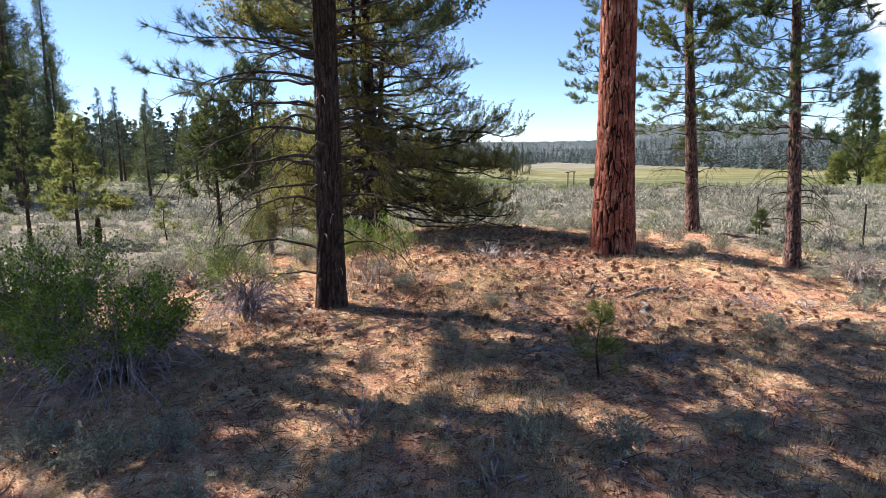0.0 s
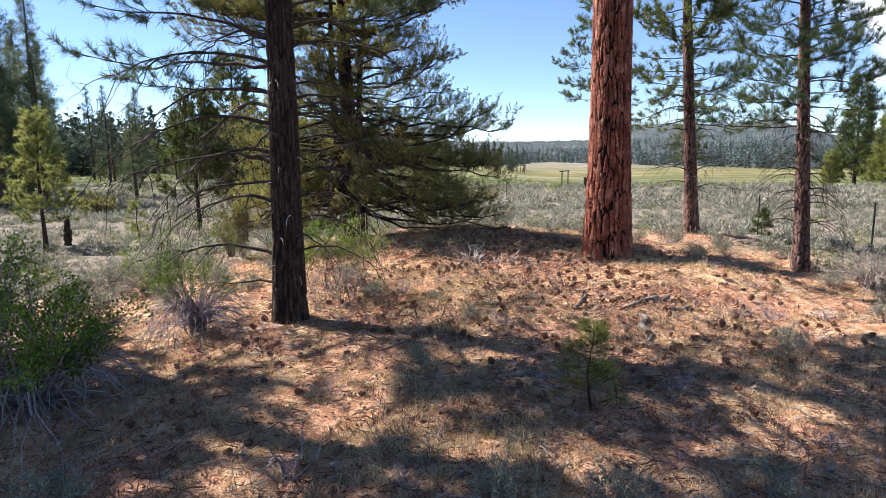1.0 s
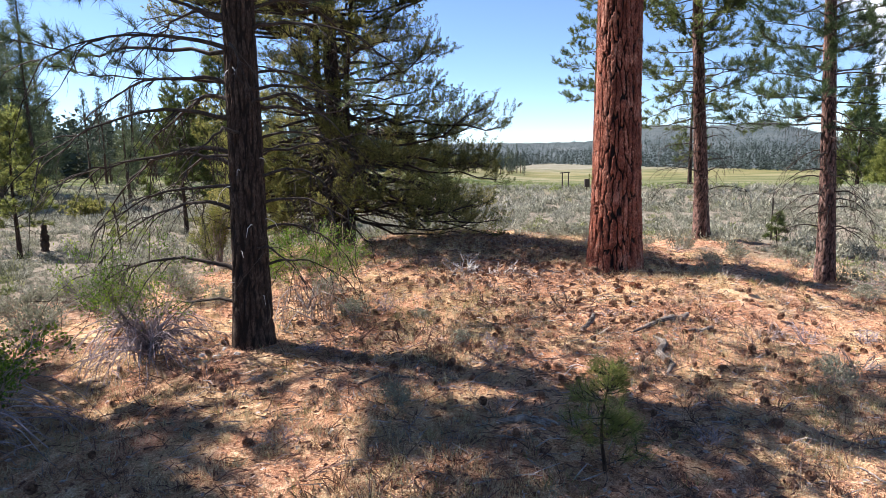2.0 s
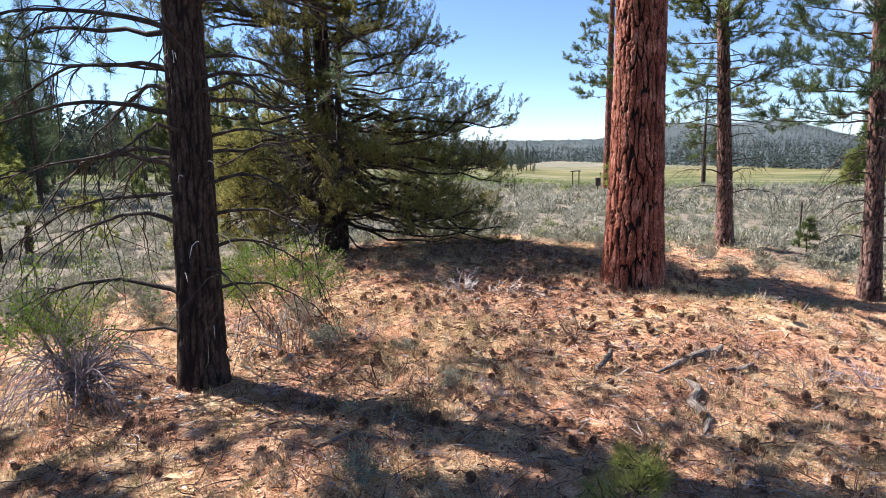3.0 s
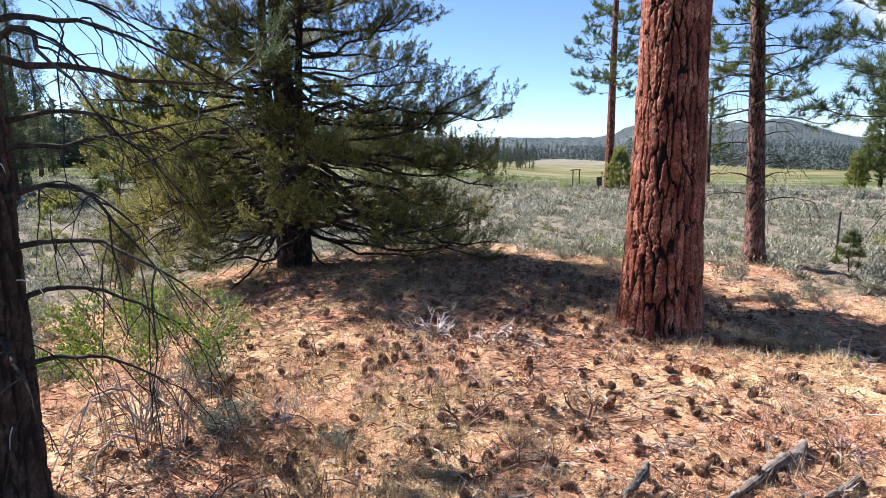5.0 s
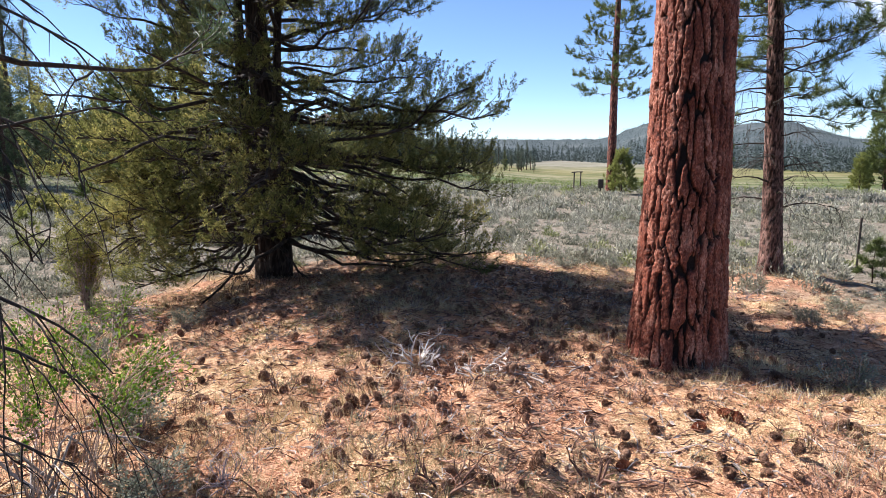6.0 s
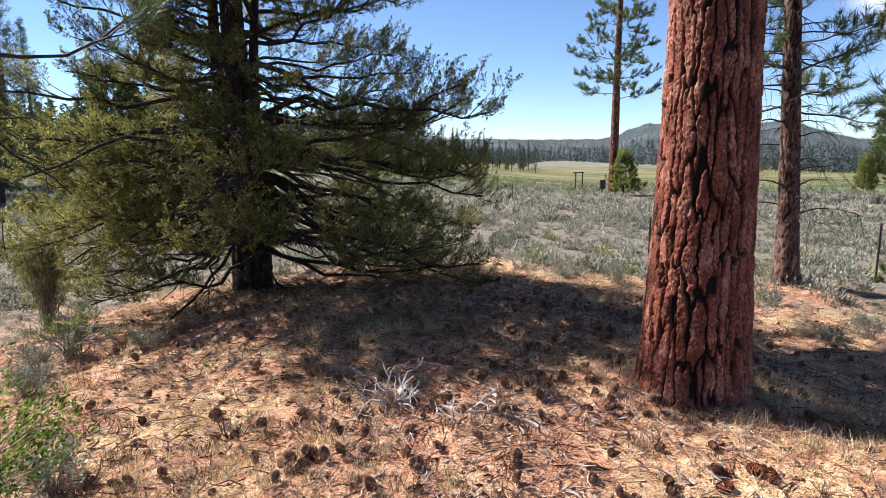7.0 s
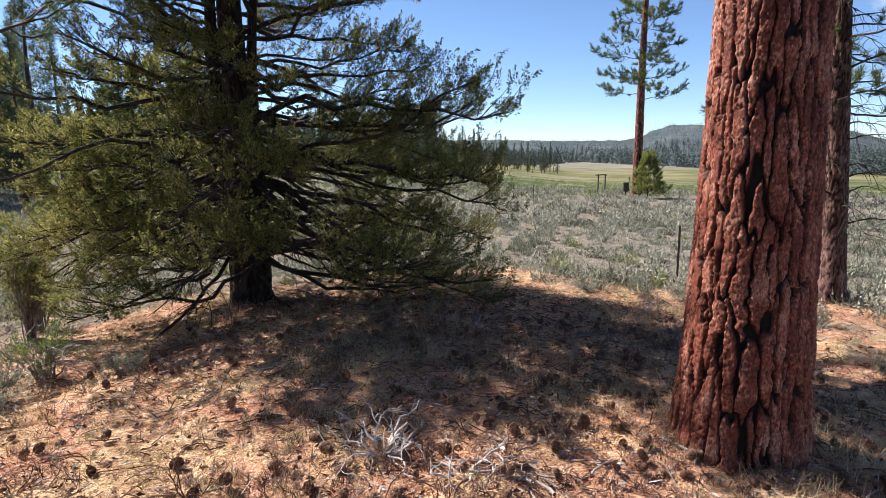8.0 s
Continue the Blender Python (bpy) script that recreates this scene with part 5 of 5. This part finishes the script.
k = 11000
x, y = np.random.normal(1.2, 3.2, k), np.random.uniform(2.0, 16, k)
keep = np.sin(x * 2.1 + 1.1) + np.sin(y * 1.7 + x) + np.random.normal(size=k) * .6 > .1
tuft_cover("dry_grass", np.stack([x, y, rough_height(x, y) - .01], -1)[keep], 17, .13, .0046, M_DRY, "thin dry straw-coloured grass tufts", "grass")
k = 1300
x, y = np.random.normal(.5, 3.2, k), np.random.uniform(2.0, 13, k)
keep = np.sin(x * 1.3 + 2.1) + np.sin(y * 1.9 - x) + np.random.normal(size=k) * .5 > .5
tuft_cover("green_grass", np.stack([x, y, rough_height(x, y) - .01], -1)[keep], 26, .11, .003, M_GREEN_GRASS, "short green grass tufts in the litter", "grass")


k = 420
x, y = np.random.normal(1.0, 3.0, k), np.random.uniform(2.5, 13.5, k)
tuft_cover("grey_herbs", np.stack([x, y, rough_height(x, y) - .01], -1), 34, .085, .007, M_SAGE, "small grey-green herbs scattered in the litter", "herbs", 1.3)

k = 1500
x, y = np.random.normal(1.0, 3.0, k), np.random.uniform(2.5, 14.0, k)
keep = np.sin(x * 2.6 + .4) + np.sin(y * 2.3 - x) + np.random.normal(size=k) * .7 > -.2
tuft_cover("dry_herbs", np.stack([x, y, rough_height(x, y) - .01], -1)[keep], 22, .13, .0042, M_TWIG, "small dead greyish-mauve herbs and stalks in the litter", "herbs", .8)
k = 2600
x, y = np.random.normal(1.0, 3.0, k), np.random.uniform(2.5, 14.0, k)
keep = np.sin(x * 3.1 + 2 * np.sin(y * 1.3)) + np.sin(y * 2.9 - x * .7) + np.random.normal(size=k) * .5 > .1
x, y = x[keep], y[keep]
tuft_cover("brown_herbs", np.stack([x, y, rough_height(x, y) - .01], -1), 18, .13, .0055, M_TWIG_RED, "small dark brown dead herbs in the litter", "herbs", 1.0)

for flake_name, k, mat_, label_ in (("bark_flakes", 9000, M_TWIG_RED, "thin red-brown flakes of bark lying in the litter"), ("pale_chips", 4500, M_DEAD, "small pale chips and dry leaves lying in the litter")):
    x, y = np.random.normal(1.4, 2.4, k), np.random.uniform(3.0, 14.5, k)
    a = np.random.uniform(0, 2 * np.pi, k)
    v, f = leaves(np.stack([x, y, rough_height(x, y) + np.random.uniform(.006, .02, k)], -1), np.stack([np.cos(a), np.sin(a), np.random.uniform(-.15, .35, k)], -1), np.random.uniform(.02, .065, k), np.random.uniform(.012, .03, k))
    cover(flake_name, v, f, mat_, label_, "litter")

# the cones beyond the three hundred nearest
cv = np.array([v.co for v in cone_kinds[0].vertices])
cf = np.array([p.vertices[:] for p in cone_kinds[0].polygons])
vs, fs = [], []
for i in range(400):
    x, y = np.random.normal(1.7, 2.0), np.random.uniform(6.0, 13.5)
    m = np.array(pose(*on_ground(x, y, -.02), np.random.uniform(20, 105), np.random.uniform(-20, 20), np.random.uniform(0, 360))) * 1.0
    vs.append(cv * np.random.uniform(.55, .95) @ m[:3, :3].T + m[:3, 3])
    fs.append(cf + i * len(cv))
cover("scattered_cones", np.concatenate(vs), np.concatenate(fs), M_CONE, "many more small brown pine cones strewn over the litter", "pine cones")


def sage_cover(name, spots, size, per, leaf, mat, label):
    """Sagebrush too many to count: rounded ragged heaps of small leaves on stubby stems."""
    spots = np.array(spots)
    clumps = 9
    c = np.repeat(spots, clumps, 0)
    sc = np.repeat(size, clumps)
    d = unit(np.random.normal(size=(len(c), 3)) * np.array([1, 1, .8]))
    d[:, 2] = np.abs(d[:, 2])
    c = c + d * (sc * np.random.uniform(.3, .9, len(c)))[:, None] * np.array([.85, .85, .75])
    per = per // clumps
    p, d, sz = np.repeat(c, per, 0), np.repeat(d, per, 0), np.repeat(sc, per)
    n_ = len(p)
    q = p + np.random.normal(size=(n_, 3)) * (sz * .15)[:, None]
    q[:, 2] = np.maximum(q[:, 2], np.repeat(np.repeat(spots[:, 2], clumps), per) + .02)
    v, f = blades(q, around(d * .6 + np.array([0, 0, .8]), .9), sz * leaf * np.random.uniform(.6, 1.4, n_), sz * leaf * .34)
    return cover(name, v, f, mat, label, "sagebrush")


def field(count, y0, y1, wide, clear):
    """Spots over the flat in a widening wedge, some left clear."""
    y = y0 + (y1 - y0) * np.random.uniform(0, 1, count) ** 1.25
    x = np.random.uniform(-1, 1, count) * (6 + wide * y) + .1 * y
    r = np.sqrt(((x - 1.2) / 7.0) ** 2 + ((y - 7.0) / 9.4) ** 2)
    keep = (r > clear + .12 * np.sin(x * 1.7) * np.sin(y * 1.3)) & (np.abs(x + 1.8) + np.abs(y - 13.8) > 2.4)
    x, y = x[keep], y[keep]
    return np.stack([x, y, height(x, y) - .04], -1)


sp = field(2900, 8, 34, .85, .97)
sage_cover("sagebrush_flat", sp, np.random.uniform(.16, .48, len(sp)) * (1 - .3 * (sp[:, 1] < 13)), 216, .21, M_SAGE_FAR, "pale grey sagebrush covering the flat")
sp = field(700, 9, 60, .85, 1.0)
sage_cover("rabbitbrush_flat", sp, np.random.uniform(.14, .40, len(sp)), 162, .24, M_RABBIT, "yellow-green tufts of brush among the sagebrush")
sp = field(5200, 30, 95, .9, 1.0)
sage_cover("distant_sagebrush", sp, np.random.uniform(.25, .6, len(sp)), 45, .42, M_SAGE_FAR, "pale grey sagebrush covering the flat farther out")
sp = field(12000, 55, 230, .8, 1.0)
sp = sp[np.sin(sp[:, 0] * .05) + np.sin(sp[:, 1] * .07) + np.random.normal(size=len(sp)) * .5 > -.2]
sage_cover("meadow_tussocks", sp, np.random.uniform(.25, .6, len(sp)), 18, .45, M_GREEN_GRASS, "low green tussocks over the meadow")
